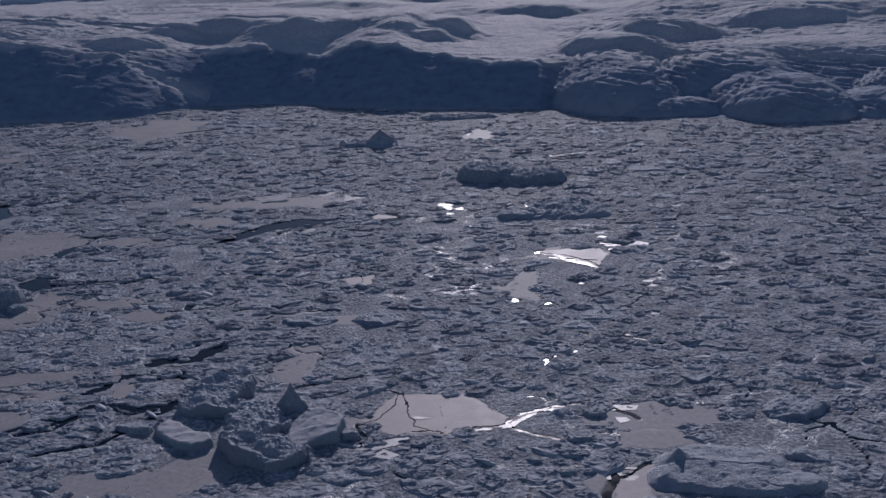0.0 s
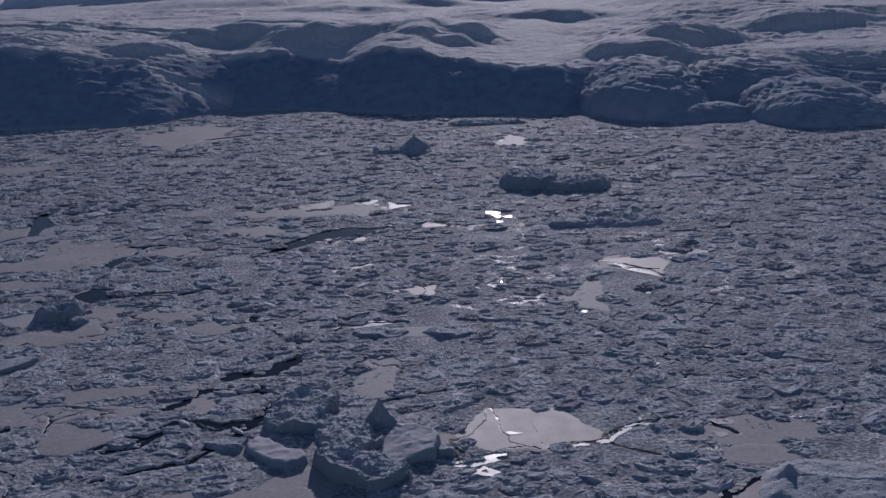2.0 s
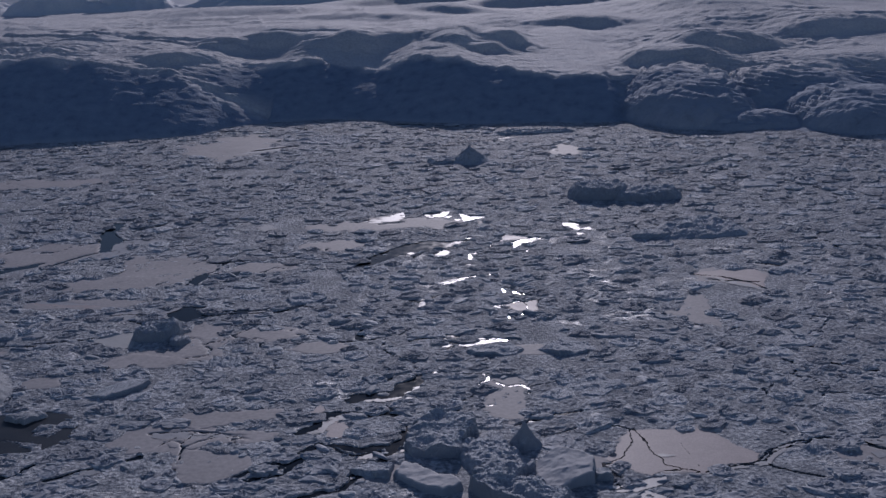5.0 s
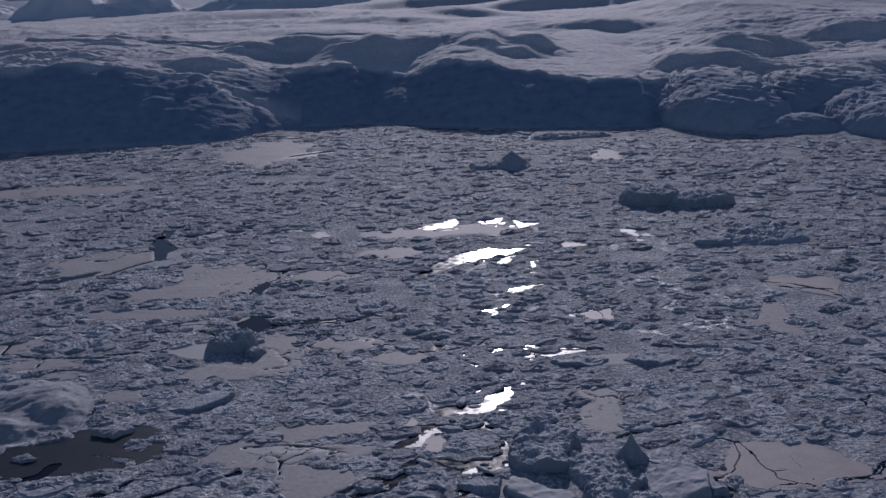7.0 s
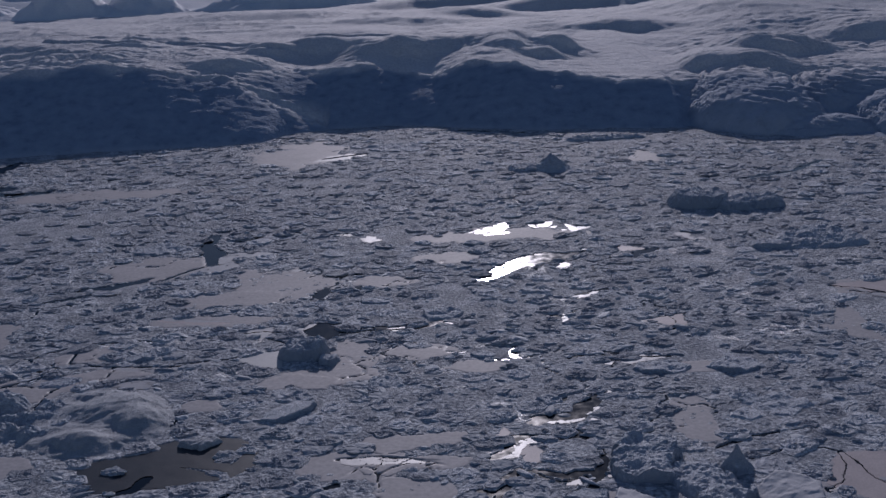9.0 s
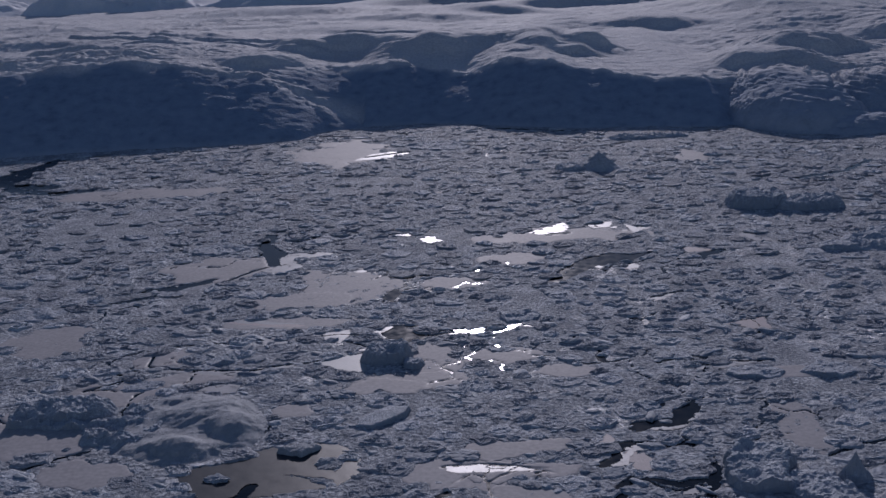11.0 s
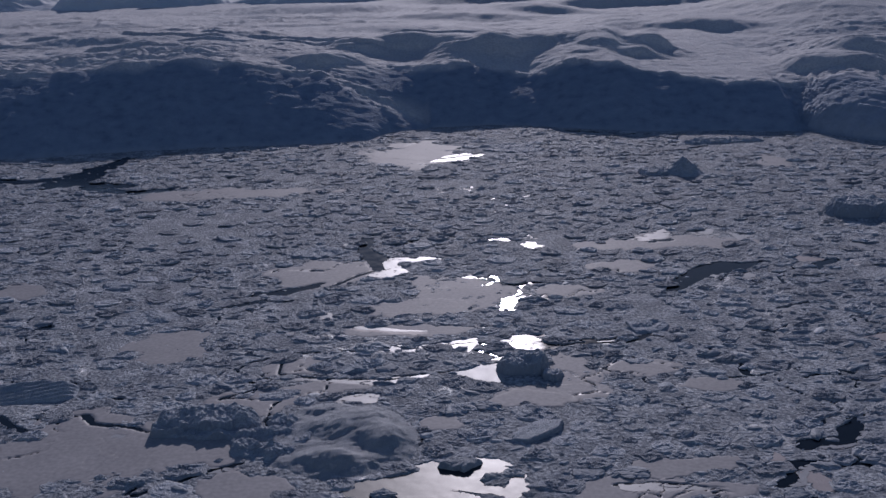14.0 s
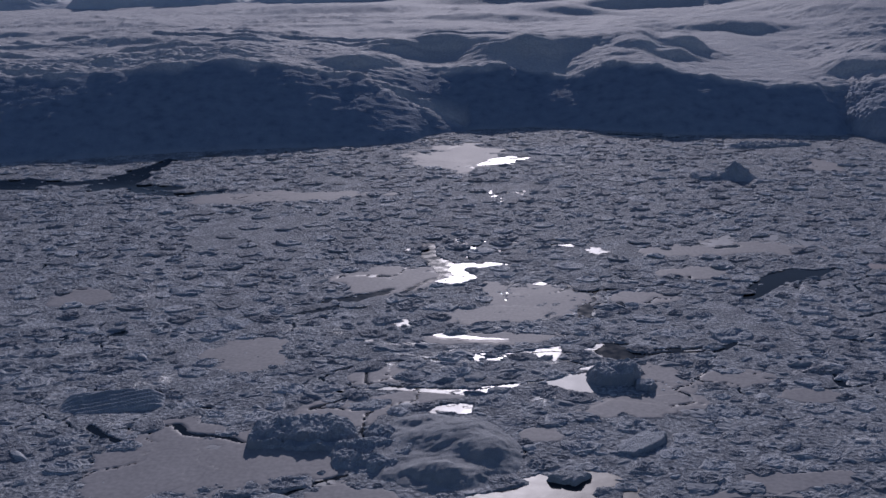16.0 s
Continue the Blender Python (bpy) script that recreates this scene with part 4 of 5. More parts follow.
def edge_distance(x, y, corners):
    """Metres inside the outline, below 0 outside."""
    near, inside = np.full(x.shape, 1e9), np.zeros(x.shape, bool)
    for (ax, ay), (bx, by) in zip(corners, corners[1:] + corners[:1]):
        dx, dy = bx - ax, by - ay
        u = np.clip(((x - ax) * dx + (y - ay) * dy) / (dx * dx + dy * dy), 0, 1)
        near = np.minimum(near, np.hypot(x - ax - u * dx, y - ay - u * dy))
        inside ^= ((ay > y) != (by > y)) & (x < ax + dx * (y - ay) / (dy + 1e-9))
    return np.where(inside, near, -near)


def angular_slab(parent, corners, height, along, across, rough, seed, name="ice_slab", mat=None):
    """A slab with steep broken walls: height in the middle, its rise along x and y."""
    px, py = np.array(corners, float).T
    cx, cy = px.mean(), py.mean()
    x, y = np.meshgrid(np.arange(px.min() - 3, px.max() + 3, 0.45), np.arange(py.min() - 3, py.max() + 3, 0.45))
    bite_x = (0.6 + rough) * fbm(x / 4, y / 4, seed, 4) + 3.2 * rough * fbm(x / 13, y / 13, seed + 1, 3)
    bite_y = (0.6 + rough) * fbm(x / 4, y / 4, seed + 9, 4) + 3.2 * rough * fbm(x / 13, y / 13, seed + 2, 3)
    d = edge_distance(x + bite_x, y + bite_y, list(corners))
    top = height + along * (x - cx) + across * (y - cy) + 0.35 * fbm(x / 9, y / 6, seed + 3, 3)
    top = np.maximum(top, 0.5) + rough * (2.6 * fbm(x / 13, y / 11, seed + 19, 3) + 1.3 * fbm(x / 6, y / 6, seed + 20, 5, 0.6) + 0.5 * lumps(x, y, 4.0, 0.5, seed + 31, 1.3) - 0.6 * np.abs(fbm(x / 2.4, y / 2.4, seed + 25, 3)))
    z = top * smooth(-0.1, 1.3 + 4.0 * rough * np.maximum(fbm(x / 9, y / 9, seed + 41, 3), 0), d) ** 0.7 - 1.4 * smooth(0.3, -0.6, d)
    ob = sheet(name, x - parent.location.x, y - parent.location.y, z, mat or berg_mat, smooth_faces=rough < 0.4, keep=z > -0.7)
    ob.parent = parent
    taken.append((cx, cy, 0.5 * max(np.ptp(px), np.ptp(py))))
    return ob


def iceberg(x0, x1, y0, y1, parts, label, seed, rough=1.0, grooves=0.0, mat=None, step=0.55):
    """An iceberg of slabs, domes and peaks. parts: middle, half sizes, turn in degrees, height, rise along and across, squareness."""
    berg = new("iceberg")
    berg.location = ((x0 + x1) / 2, (y0 + y1) / 2, 0)
    taken.extend((p[0], p[1], 1.1 * max(p[2], p[3])) for p in parts)
    whole = rough
    for cx, cy, a, b, turn, h, su, sv, sq, *own in parts:
        rough = own[0] if own else whole
        far = 1.35 * max(a, b) + 3
        x, y = np.meshgrid(np.arange(cx - far, cx + far, step), np.arange(cy - far, cy + far, step))
        wx, wy = x + 1.8 * rough * fbm(x / 6, y / 6, seed, 3), y + 1.8 * rough * fbm(x / 6, y / 6, seed + 9, 3)
        c, s = math.cos(radians(turn)), math.sin(radians(turn))
        u, v = ((wx - cx) * c + (wy - cy) * s) / a, ((wy - cy) * c - (wx - cx) * s) / b
        d = (np.abs(u) ** sq + np.abs(v) ** sq) ** (1 / sq)
        if sq < 1.9:
            name, z = "peak", h * np.sign(1 - d) * np.abs(1 - d) ** 1.25 + 0.4
        elif sq < 2.3:
            name, z = "snow_dome", h * (1 - d ** 3.2) + 0.3
        else:
            name, z = "ice_slab", (h + su * u + sv * v) * np.clip((1.12 - d) / 0.3, 0, 1) ** 0.8 - 1.5 * smooth(1.0, 1.2, d)
        top = smooth(0.2, 3, z)
        z = z + top * rough * (1.7 * fbm(x / 7, y / 7, seed + 20, 4) + 0.3 * lumps(x, y, 4.0, 0.5, seed + 31, 1.3) + 0.65 * fbm(x / 2.6, y / 2.6, seed + 25, 3) + 0.3 * fbm(x / 1.2, y / 1.2, seed + 26, 2))
        z = z + top * 0.8 * fbm(x / 14, y / 9, seed + 27, 3)
        if grooves:
            z = z + grooves * top * np.sin((x * 0.25 - y) * 2 * math.pi / 3.6 + 2 * fbm(x / 12, y / 12, seed + 5, 2))
        ob = sheet(name, x - berg.location.x, y - berg.location.y, z, mat or berg_mat, smooth_faces=rough < 0.5, keep=one_piece(z > -0.6))
        ob.parent = berg
    return tagged(berg, label, "iceberg", group="icebergs frozen into the brash")


broken = iceberg(-116, -34, 398, 496, [(-97, 456, 12, 15, 10, 3.2, 0, 0.3, 3, 1.2), (-79, 463, 8.5, 5.5, -6, 12.5, 0, 0, 1.45, 0.8), (-48, 431, 4, 4, 0, 3.4, 0, 0, 3, 0.6)],
                 "weathered iceberg with a pointed peak and shaded wall", 801, 0.8)
angular_slab(broken, [(-107, 420.5), (-98, 410), (-91, 403.5), (-78.5, 398), (-64, 409), (-61, 417), (-76, 424), (-88, 432), (-106, 438)], 6.4, -0.14, -0.02, 1.5, 803)
angular_slab(broken, [(-78, 444), (-76, 425), (-69.5, 420), (-53, 425), (-50, 439), (-54, 446), (-66, 453)], 4.4, 0.24, 0.05, 0.35, 805, "snow_ramp", snow_top_mat)
angular_slab(broken, [(-100, 432), (-84, 430), (-76, 446), (-84, 458), (-104, 448)], 4.0, 0.0, -0.08, 1.3, 807, "rubble_top")
iceberg(4, 112, 900, 970, [(35, 938, 27, 17, -4, 11, -1, 1, 2.5, 1.2), (74, 924, 28, 14, 3, 8, 1, 1, 2.5, 1.2), (55, 942, 44, 13, 0, 5, 0, 0, 3)],
        "long flat-topped iceberg of two dark blue blocks", 811, 1.1)
iceberg(-304, -258, 602, 650, [(-284, 626, 13.5, 9, -3, 7.4, 1, 1, 3.2), (-268, 614, 6, 5, 0, 3.6, 0, 0, 2.6)],
        "squat boulder-like iceberg beside bright thin ice", 821, 1.5)
iceberg(-485, -418, 544, 596, [(-451, 569, 25, 11, -2, 7.4, 0, 1, 3), (-446, 557, 24, 6, -8, 2.6, 0, 0, 3), (-468, 564, 9, 8, 0, 5, 0, 0, 3)],
        "broad dark-sided rugged iceberg at the pan's edge", 831, 1.5)
def drifted_berg():
    """The rounded iceberg under smooth drifts: swells on one low mass, rough along its edge."""
    x, y = np.meshgrid(np.arange(-432, -332, 0.7), np.arange(494, 604, 0.7))
    wx, wy = x + 4 * fbm(x / 16, y / 16, 841, 4), y + 4 * fbm(x / 16, y / 16, 846, 4)
    d = np.hypot((wx + 382) / 40, (wy - 546) / 40)
    z = 3.2 * (1 - d ** 4)
    for cx, cy, a, b, h in ((-383, 523, 15, 7, 3.2), (-360, 543, 12, 11, 4.2), (-376, 561, 20, 13, 3.4), (-394, 582, 13, 6, 2.6), (-371, 532, 7, 9, -2.0), (-392, 541, 12, 8, -1.0)):
        z = z + h * np.exp(-(((wx - cx) / a) ** 2 + ((wy - cy) / b) ** 2) ** 1.4)
    drift = np.abs(fbm((x + 0.7 * y) / 26, (y - 0.4 * x) / 7, 851, 3))
    edge = smooth(0.45, 0.9, d)
    z = z + (1 - edge) * (0.9 * drift + 1.1 * fbm(x / 9, y / 9, 853, 5, 0.6)) + smooth(1.15, 0.7, d) * edge * (1.6 * fbm(x / 5, y / 5, 855, 4) + 0.5 * lumps(x, y, 5, 0.6, 857, 1.5))
    z = np.where(d > 1.25, -1.5, z)
    berg = new("iceberg")
    berg.location = (-382, 546, 0)
    ob = sheet("snow_dome", x + 382, y - 546, z, cap_mat, keep=one_piece(z > -0.6))
    ob.parent = berg
    return tagged(berg, "large rounded iceberg draped in smooth drifted snow", "iceberg", group="icebergs frozen into the brash")


drifted_berg()
iceberg(-440, -392, 520, 580, [(-414, 546, 20, 17, 15, 3.0, 0, 0.6, 2.4), (-412, 566, 8, 6, 0, 4.6, 0, 0, 2.5), (-424, 540, 7, 6, 0, 3.4, 0, 0, 2.5)],
        "heap of broken ice against the rounded iceberg", 843, 1.8)
iceberg(-592, -522, 588, 640, [(-557, 612, 26, 10, 4, 3.6, 0.6, 2.2, 5)],
        "grooved tilted slab of an iceberg with snow stripes", 851, 0.4, 0.55)
iceberg(72, 150, 356, 426, [(108, 382, 30, 11, -8, 3.4, -1, 1, 3), (91, 397, 10, 11, 20, 8, 0, 0, 1.6), (112, 400, 22, 10, -10, 3.2, 0, -1, 3), (132, 380, 14, 8, -15, 3, 0, 0, 3)],
        "snow-topped angular iceberg with a dark notch", 861, 0.45)
iceberg(-125, -50, 1080, 1150, [(-72, 1112, 22, 24, 0, 17, 0, 0, 1.6), (-100, 1112, 16, 12, 0, 4, 0, 1, 3), (-80, 1118, 26, 10, 0, 4, 0, 0, 3)],
        "small far iceberg with a single sharp peak", 871)
iceberg(28, 142, 766, 850, [(90, 806, 34, 17, 2, 5, 0, 3, 3), (96, 820, 16, 12, -12, 6.5, 0, 2, 2.4), (52, 802, 16, 9, 0, 4, 0, 0, 3)],
        "tilted slab iceberg with a pale snow ramp", 881, 0.8)
iceberg(158, 206, 934, 976, [(181, 954, 16, 10, -4, 2.6, 0, 1.2, 4)], "low pale slab iceberg in shadowed brash", 891, 0.4)


def slab_berg(corners, height, along, across, rough, label, seed, mat=None):
    """An iceberg of one slab."""
    berg = new("iceberg")
    berg.location = (sum(c[0] for c in corners) / len(corners), sum(c[1] for c in corners) / len(corners), 0)
    angular_slab(berg, list(corners), height, along, across, rough, seed, mat=mat)
    return tagged(berg, label, "iceberg", group="icebergs frozen into the brash")


slab_berg([(-133, 457), (-113, 455), (-100, 475), (-99, 491), (-122, 497), (-132, 475)], 5.5, 0, 0.04, 1.2, "rugged hummock of blue ice beside the peak", 901)
slab_berg([(-139, 440), (-133.5, 450), (-127, 446), (-118, 435.5), (-110, 432), (-108, 425.5), (-117, 420), (-125, 425), (-133, 432)], 3.4, 0.02, 0, 0.3, "flat-topped floe block with clean pale snow", 911, snow_top_mat)
slab_berg([(-158, 446), (-147, 438), (-140, 438), (-138, 449), (-150, 453)], 2.6, 0, 0, 0.7, "low dark wedge of ice beside a pale block", 915)
slab_berg([(-299, 537), (-290, 534), (-273, 546), (-270, 555), (-282, 558), (-295, 549)], 2.6, 0.05, 0.0, 0.3, "tilted floe block with pale top and dark side", 925)
slab_berg([(-337, 514), (-322, 509.5), (-314, 518), (-318, 524), (-331, 522)], 2.2, 0, 0, 0.8, "dark rugged ice block standing in open water", 931, cap_mat)
slab_berg([(-316, 502), (-309, 497.5), (-303, 499), (-304, 507), (-312, 508)], 0.9, 0, 0, 0.7, "small floe caught in the bright new ice", 935, cap_mat)
iceberg(-45, 70, 1244, 1280, [(10, 1262, 48, 10, 3, 3.2, 0, 1, 3)], "long low dark floe near the cliff", 921, 1.4, step=1.0)


# ---- ice blocks ----
def block_shape(seed, detail):
    """A broken block about 2 long, 2 wide and 1 high, with flat fractures."""
    rng = random.Random(seed)
    bm = bmesh.new()
    bmesh.ops.create_icosphere(bm, subdivisions=detail, radius=1.0)
    off = Vector((rng.uniform(-50, 50), rng.uniform(-50, 50), seed * 3.1))
    planes = [(Vector((rng.uniform(-1, 1), rng.uniform(-1, 1), rng.uniform(-0.2, 0.7))).normalized(), rng.uniform(0.45, 0.8)) for _ in range(7)]
    planes.append((Vector((rng.uniform(-0.3, 0.3), rng.uniform(-0.35, 0.35), 1)).normalized(), rng.uniform(0.45, 0.7)))
    for v in bm.verts:
        p = v.co.copy()
        p *= 1 + 0.3 * noise.noise(p * 1.4 + off)
        for nrm, far in planes:
            over = p.dot(nrm) - far
            if over > 0:
                p -= nrm * over * 0.8
        p *= 1 + 0.24 * noise.noise(p * 3.6 + off) + 0.18 * noise.noise(p * 8 + off) + 0.14 * noise.noise(p * 15 + off) + 0.08 * noise.noise(p * 31 + off)
        p.z = max(p.z, -0.25)
        v.co = Vector((p.x * 1.25, p.y * 1.25, p.z * 1.5))
    bm.normal_update()
    co = np.array([v.co for v in bm.verts])
    faces = np.array([[v.index for v in f.verts] for f in bm.faces])
    bm.free()
    return co, faces


def block_pair(seed, detail):
    made = []
    for (c, f), name, mat in zip(split_faces(*block_shape(seed, detail)), ("snow_cap", "ice_wall"), (cap_mat, wall_mat)):
        me = bpy.data.meshes.new(name)
        fill(me, c, f, False)
        me.materials.append(mat)
        made.append(me)
    return made


large = [block_pair(40 + k, 4) for k in range(9)]
small = [block_pair(60 + k, 4) for k in range(8)]
rng = random.Random(5)


def ice_block(x, y, w, h, label, group, meshes, turn=None):
    ob = new("ice_block")
    turn = rng.uniform(-0.35, 0.35) + rng.choice((0, math.pi)) if turn is None else turn
    ob.matrix_basis = Matrix.Translation((x, y, 0.15)) @ Matrix.Rotation(turn, 4, "Z") @ Matrix.Diagonal((w / 2.0, w * 0.33, h / 0.95, 1))
    for me in rng.choice(meshes):
        new(me.name.split(".")[0], me).parent = ob
    return tagged(ob, label, "ice block", group=group)


# larger blocks: middle, width, height
BLOCKS = []


def block(x, y, width, height):
    BLOCKS.append((x, y, width, height))


block(45, 443, 29, 1.8)
block(64, 449, 13, 1.9)
block(54, 424, 15, 1.4)
block(119, 485, 21, 2.5)
block(-83, 581, 36, 2.7)
block(-43, 579, 37, 2.9)
block(-40, 526, 41, 1.5)
block(124, 703, 39, 2.5)
block(-19, 758, 22, 2.6)
block(-57, 714, 19, 2.8)
block(75, 475, 23, 1.4)
block(27, 482, 20, 1.4)
block(22, 523, 18, 1.5)
block(103, 432, 11, 1.1)
block(148, 402, 23, 1.6)
block(155, 446, 39, 4.3)
block(129, 444, 13, 1.2)
block(-118, 547, 14, 1.6)
block(-150, 545, 19, 2.4)
block(-48, 394, 22, 1.1)
block(-197, 450, 13, 1.9)
block(-11, 504, 19, 1.2)
block(167, 631, 31, 1.9)
block(219, 621, 31, 2.0)
block(-201, 685, 35, 2.0)
block(-243, 719, 27, 2.2)
block(-307, 579, 15, 2.0)
block(-266, 502, 16, 1.2)
block(-247, 504, 16, 1.2)
block(45, 538, 17, 1.7)
block(12, 589, 21, 2.0)
block(-9, 592, 15, 2.2)
block(-224, 687, 29, 1.7)
block(-235, 579, 25, 1.7)
block(-495, 917, 25, 3.5)
block(-419, 868, 52, 3.2)
block(-181, 478, 13, 1.1)
block(-180, 614, 20, 1.1)
block(-518, 731, 45, 2.2)
block(-380, 634, 25, 1.6)
block(-360, 631, 14, 1.6)
block(-418, 602, 31, 1.1)
block(-476, 648, 10, 1.1)
block(-246, 977, 27, 2.8)
block(-499, 779, 18, 2.6)
block(-556, 800, 30, 2.6)
block(-216, 636, 30, 1.5)
block(-321, 707, 32, 2.5)
block(-175, 638, 13, 1.9)
block(-237, 560, 15, 1.1)
block(-248, 578, 17, 1.3)
block(-400, 861, 26, 2.2)
block(-265, 742, 15, 1.8)
block(-158, 502, 12, 1.4)
block(-231, 1262, 87, 2.8)
def broken_floe(x, y, w, h, seed):
    """A large floe with a rubbly top and a broken edge."""
    r = random.Random(seed)
    turn, n = r.uniform(-0.25, 0.25), 8
    corners = []
    for k in range(n):
        a = 2 * math.pi * (k + r.uniform(-0.3, 0.3)) / n
        u, v = 0.5 * w * r.uniform(0.75, 1.05) * math.cos(a), 0.34 * w * r.uniform(0.75, 1.05) * math.sin(a)
        corners.append((x + u * math.cos(turn) - v * math.sin(turn), y + u * math.sin(turn) + v * math.cos(turn)))
    floe = new("ice_floe")
    floe.location = (x, y, 0)
    angular_slab(floe, corners, 0.45 + 0.4 * h, r.uniform(-0.01, 0.01), r.uniform(0.0, 0.02), 0.7, seed, "rubble_top")
    return tagged(floe, "large broken floe of dark-sided ice in brash", "ice floe", group="large broken floes")


for k, (x, y, w, h) in enumerate(BLOCKS):
    if w > 17:
        broken_floe(x, y, w, h, 1000 + 7 * k)
    else:
        ice_block(x, y, w, h, "broken block of blue-grey ice frozen in brash", "ice blocks in the brash", large)

spots = []
while len(spots) < 220:
    y = 350 + 330 * rng.random() ** 1.2
    x = float(fan(y, rng.uniform(0.04, 0.96)))
    if all(abs(x - b[0]) > b[2] or abs(y - b[1]) > b[2] for b in BLOCKS) and all(math.hypot(x - b[0], y - b[1]) > b[2] for b in taken):
        spots.append((x, y))
sx, sy = np.array(spots).T
clear = (lead_depth(sx, sy) < 0.1) & (pan_cover(sx, sy) < 0.2)
for x, y in np.array(spots)[clear]:
    w = rng.uniform(4, 13)
    ice_block(x, y, w, w * rng.uniform(0.09, 0.17), "broken block of blue-grey ice frozen in brash", "ice blocks in the brash", small)

# ---- small floes: low plates with a rough dark top and a pale rim ----
def floe_shape(seed, plain=False):
    """A rubbly angular plate about 2 across and 1 high in a low collar of slush: rings from the foot to the middle, and how bare each is."""
    r = np.random.default_rng(seed)
    n = 20
    a = np.arange(n) * 2 * math.pi / n
    out = np.full(n, 1.0)
    for _ in range(6):
        at, far = r.uniform(0, 2 * math.pi), r.uniform(0.55, 0.9)
        c = np.cos(a - at)
        out = np.where(c > 0.1, np.minimum(out, far / np.maximum(c, 0.1)), out)
    out = out * (1 + r.normal(0, 0.06, n))
    plan = ((1.14, -0.35, 0, 0.0), (1.05, 0.3, 0.1, 0.0), (0.97, 0.4, 0.15, 0.2), (0.91, 0.9, 0.18, 0.6), (0.76, 0.85, 0.28, 0.7), (0.56, 0.9, 0.32, 0.6), (0.36, 0.9, 0.32, 0.6), (0.16, 0.95, 0.3, 0.6))
    if plain:
        n, plan = 12, plan[1:4] + plan[5:7]
        a, out = np.arange(n) * 2 * math.pi / n, np.interp(np.arange(n) / n, np.arange(20) / 20, out)
    rings, shade = [], []
    for far, tall, rough, bareness in plan:
        rr = out * far * (1 + r.normal(0, 0.025, n))
        turn = a + r.normal(0, 0.05, n)
        rings.append(np.stack([rr * np.cos(turn), rr * np.sin(turn), tall + rough * r.normal(0, 1, n)], -1))
        shade.append(np.clip(bareness + r.normal(0, 0.3, n) * (bareness > 0.5), 0, 1.2))
    co = np.concatenate(rings + [np.array([[0, 0, 0.9]])])
    bareness = np.concatenate(shade + [np.array([1.0])])
    tris = []
    last = len(plan) - 1
    for k in range(last):
        for i in range(n):
            j = (i + 1) % n
            p, q, u, v = k * n + i, k * n + j, (k + 1) * n + i, (k + 1) * n + j
            tris += [(p, q, v), (p, v, u)]
    tris += [(last * n + i, last * n + (i + 1) % n, (last + 1) * n) for i in range(n)]
    return co, np.array(tris), bareness


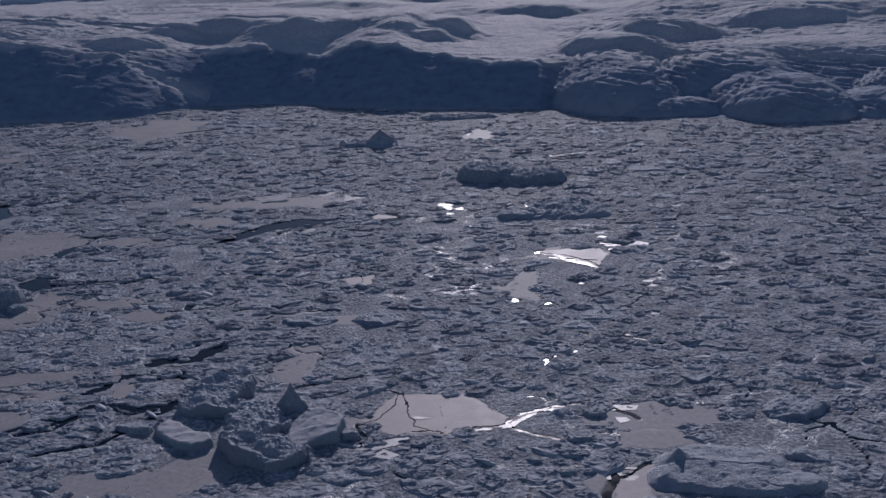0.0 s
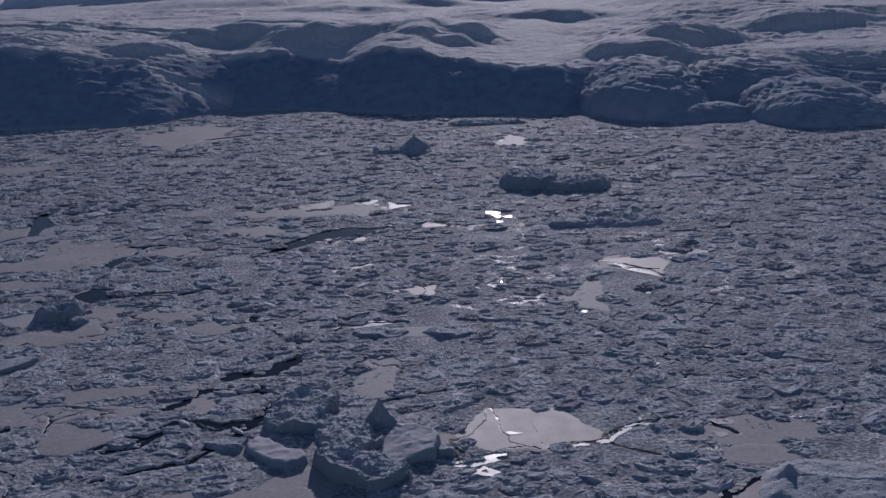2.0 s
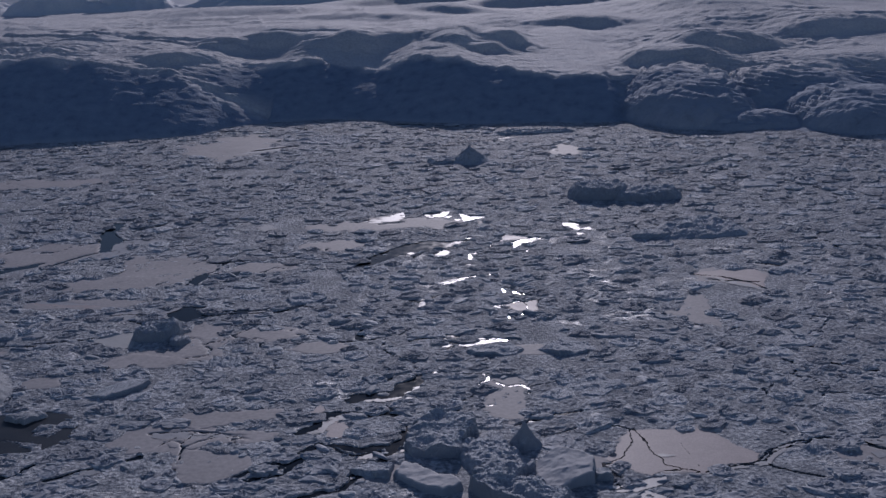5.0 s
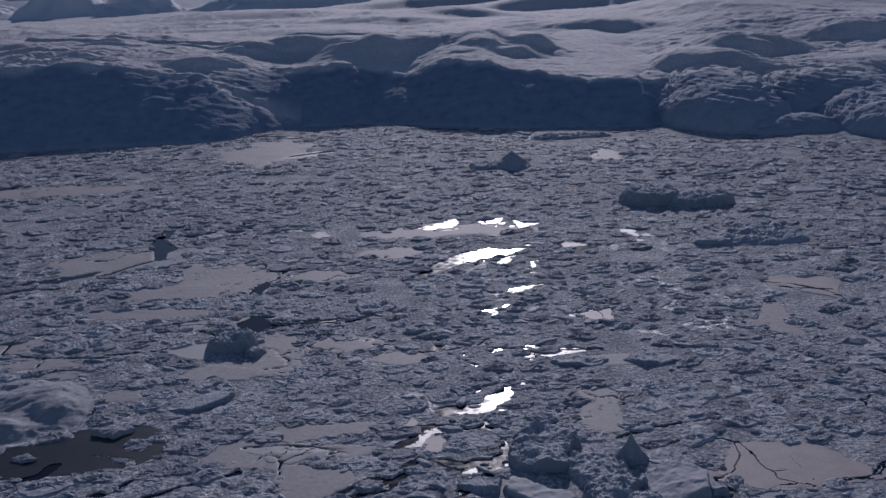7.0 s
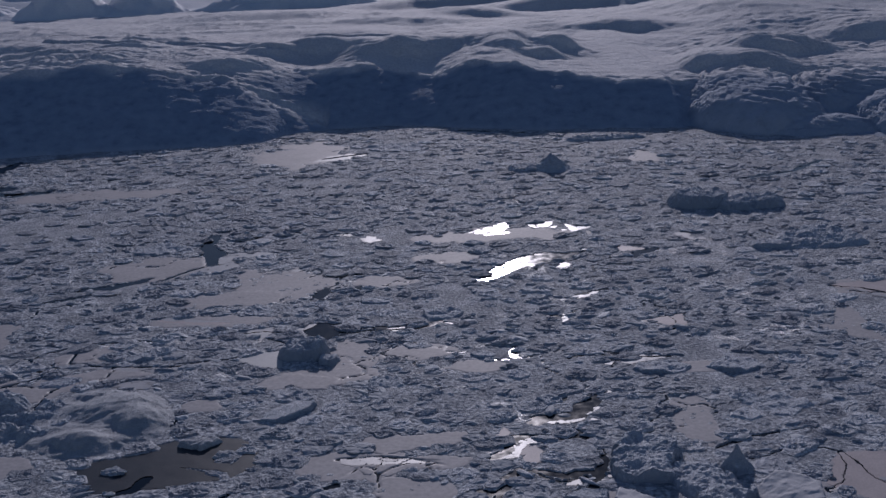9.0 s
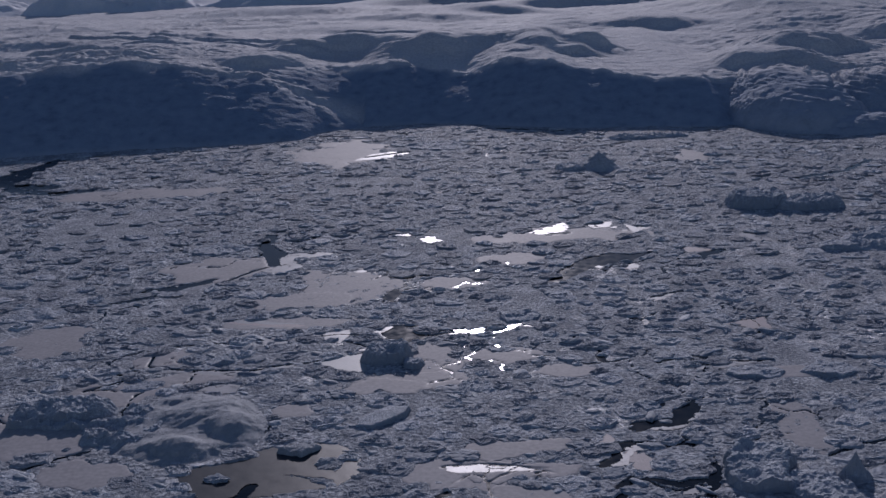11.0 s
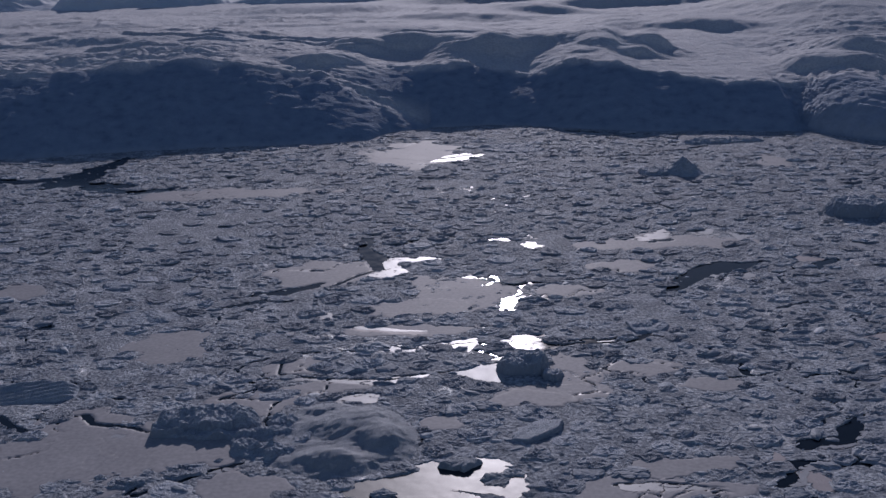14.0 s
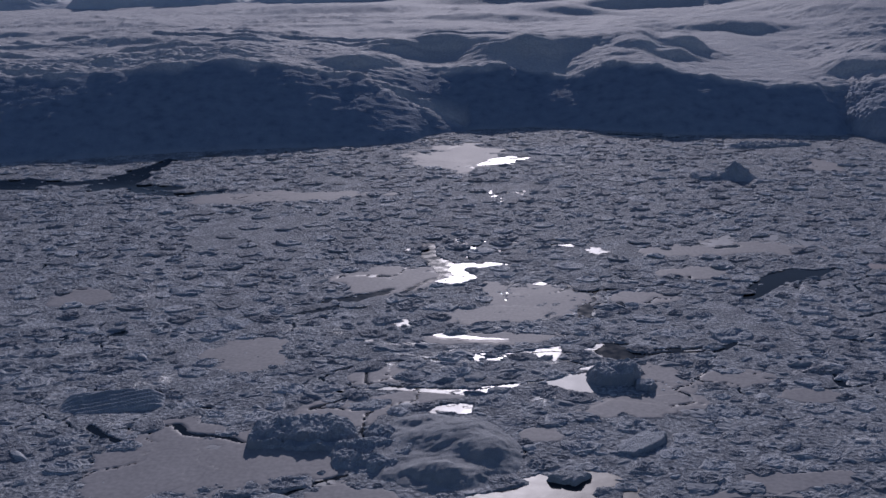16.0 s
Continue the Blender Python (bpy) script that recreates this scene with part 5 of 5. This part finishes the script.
def floes(count, seed):
    r = np.random.default_rng(seed)
    y = 335 + 1040 * r.random(count) ** 1.2
    x = fan(y, r.random(count))
    half = 1.3 + 8.5 * r.random(count) ** 2.2 + 1.2 * (y - 335) / 1000
    half = np.where(r.random(count) < 0.03, r.uniform(6, 12, count), half)
    order = np.argsort(-half)
    x, y, half = x[order], y[order], half[order]
    good = (lead_depth(x, y) < 0.2) & (pool_cover(x, y) < 0.5) & (pan_cover(x, y) < r.random(count) ** 0.5) & (y < shore(x) - 8)
    for bx, by, far in taken + [(b[0], b[1], 0.45 * b[2]) for b in BLOCKS]:
        good &= np.hypot(x - bx, y - by) > far
    good &= (fbm(x / 55, y / 80, 905, 3) > -0.12) | (half > 4) | (r.random(count) < 0.3)
    x, y, half = x[good], y[good], half[good]
    chosen = []
    cells = collections.defaultdict(list)
    for k in range(len(x)):
        cx, cy = int(x[k] // 28), int(y[k] // 28)
        near = [j for i in (-1, 0, 1) for l in (-1, 0, 1) for j in cells[cx + i, cy + l]]
        if all((x[k] - x[j]) ** 2 + (1.15 * (y[k] - y[j])) ** 2 > (0.98 * (half[k] + half[j])) ** 2 for j in near):
            chosen.append(k)
            cells[cx, cy].append(k)
    shapes = [floe_shape(seed + 10 + k) for k in range(14)]
    far_shapes = [floe_shape(seed + 40 + k, True) for k in range(14)]
    plates = []
    for co, tri, bareness in shapes:
        me = bpy.data.meshes.new("ice_floe")
        fill(me, co, tri, False)
        me.attributes.new("lump", "FLOAT", "POINT").data.foreach_set("value", bareness.astype(np.float32))
        me.materials.append(floe_mat)
        plates.append(me)
    near = set(sorted((k for k in chosen if half[k] > 2.0), key=lambda k: y[k])[:300])
    cos, tris, bares, at = [], [], [], 0
    for k in chosen:
        which = r.integers(14)
        co, tri, bareness = shapes[which]
        a, s = r.uniform(0, 2 * math.pi), half[k]
        tall = (r.uniform(0.18, 0.36) + 0.08 * s * r.uniform(0.3, 1)) * (1 + 0.5 * smooth(520, 950, y[k]))
        if k in near:
            floe = new("ice_floe", plates[which])
            floe.matrix_basis = Matrix.Translation((x[k], y[k], 0.5)) @ Matrix.Diagonal((1.15, 0.9, 1, 1)) @ Matrix.Rotation(a, 4, "Z") @ Matrix.Diagonal((s, s, tall, 1))
            tagged(floe, ("wide" if s > 4.5 else "small") + " low angular floe with a rough dark top", "ice floe", group="small floes in the brash")
            continue
        if y[k] > 760:
            co, tri, bareness = far_shapes[which]
        u, v = co[:, 0] * s, co[:, 1] * s
        cos.append(np.stack([1.15 * (u * math.cos(a) - v * math.sin(a)) + x[k], 0.9 * (u * math.sin(a) + v * math.cos(a)) + y[k], 0.5 + co[:, 2] * tall], -1))
        tris.append(tri + at)
        bares.append(bareness * r.uniform(0.15, 1.3))
        at += len(co)
    me = bpy.data.meshes.new("small_floes")
    fill(me, np.concatenate(cos), np.concatenate(tris), False)
    me.attributes.new("lump", "FLOAT", "POINT").data.foreach_set("value", np.clip(np.concatenate(bares), 0, 1.3).astype(np.float32))
    me.materials.append(floe_mat)
    return tagged(new("small_floes", me), "small angular dark-topped floes packed in the brash", "ice floes", kind="stuff")


floes(12000, 7)


# ---- rubble: thousands of lumps of ice, too many to count ----
def rubble(count, seed):
    r = np.random.default_rng(seed)
    shapes = []
    for k in range(10):
        shapes.append(block_shape(90 + k, 2 if k < 5 else 1))
    y = 335 + 1060 * r.random(count) ** 1.15
    x = fan(y, r.random(count))
    crowd = 0.5 + 0.5 * fbm(x / 70, y / 90, 5, 3)
    lead = lead_depth(x, y)
    good = ((lead < 0.1) | (r.random(count) < 0.3)) & (pan_cover(x, y) < r.random(count) * 0.6) & (pool_cover(x, y) < 0.5) & (y < shore(x) - 6) & (crowd + 0.25 > r.random(count))
    for bx, by, far in taken:
        good &= np.hypot(x - bx, y - by) > far
    x, y, lead = x[good], y[good], lead[good]
    cos, tris, at = [], [], 0
    size = 0.5 + 1.9 * r.random(len(x)) ** 2.6 + 0.8 * (y - 335) / 1000
    flat = r.random(len(x)) < 0.12
    size = np.where(flat, 2.0 + 2.6 * r.random(len(x)) ** 1.8, size)
    for k in range(len(x)):
        co, tri = shapes[r.integers(5) if size[k] > 1.6 and y[k] < 800 else 5 + r.integers(5)]
        a = r.normal(0, 0.5)
        s = size[k]
        c = co * (s * r.uniform(0.9, 1.7), s * r.uniform(0.5, 0.9), s * (r.uniform(0.2, 0.4) if flat[k] else r.uniform(0.25, 0.5)))
        cos.append(np.stack([c[:, 0] * math.cos(a) - c[:, 1] * math.sin(a) + x[k], c[:, 0] * math.sin(a) + c[:, 1] * math.cos(a) + y[k], c[:, 2] + (0.35 if lead[k] < 0.1 else 0.0)], -1))
        tris.append(tri + at)
        at += len(co)
    me = bpy.data.meshes.new("ice_rubble")
    fill(me, np.concatenate(cos), np.concatenate(tris), False)
    me.materials.append(rubble_mat)
    return tagged(new("ice_rubble", me), "scattered small rubble of broken ice in the brash", "ice rubble", kind="stuff")


rubble(22000, 3)
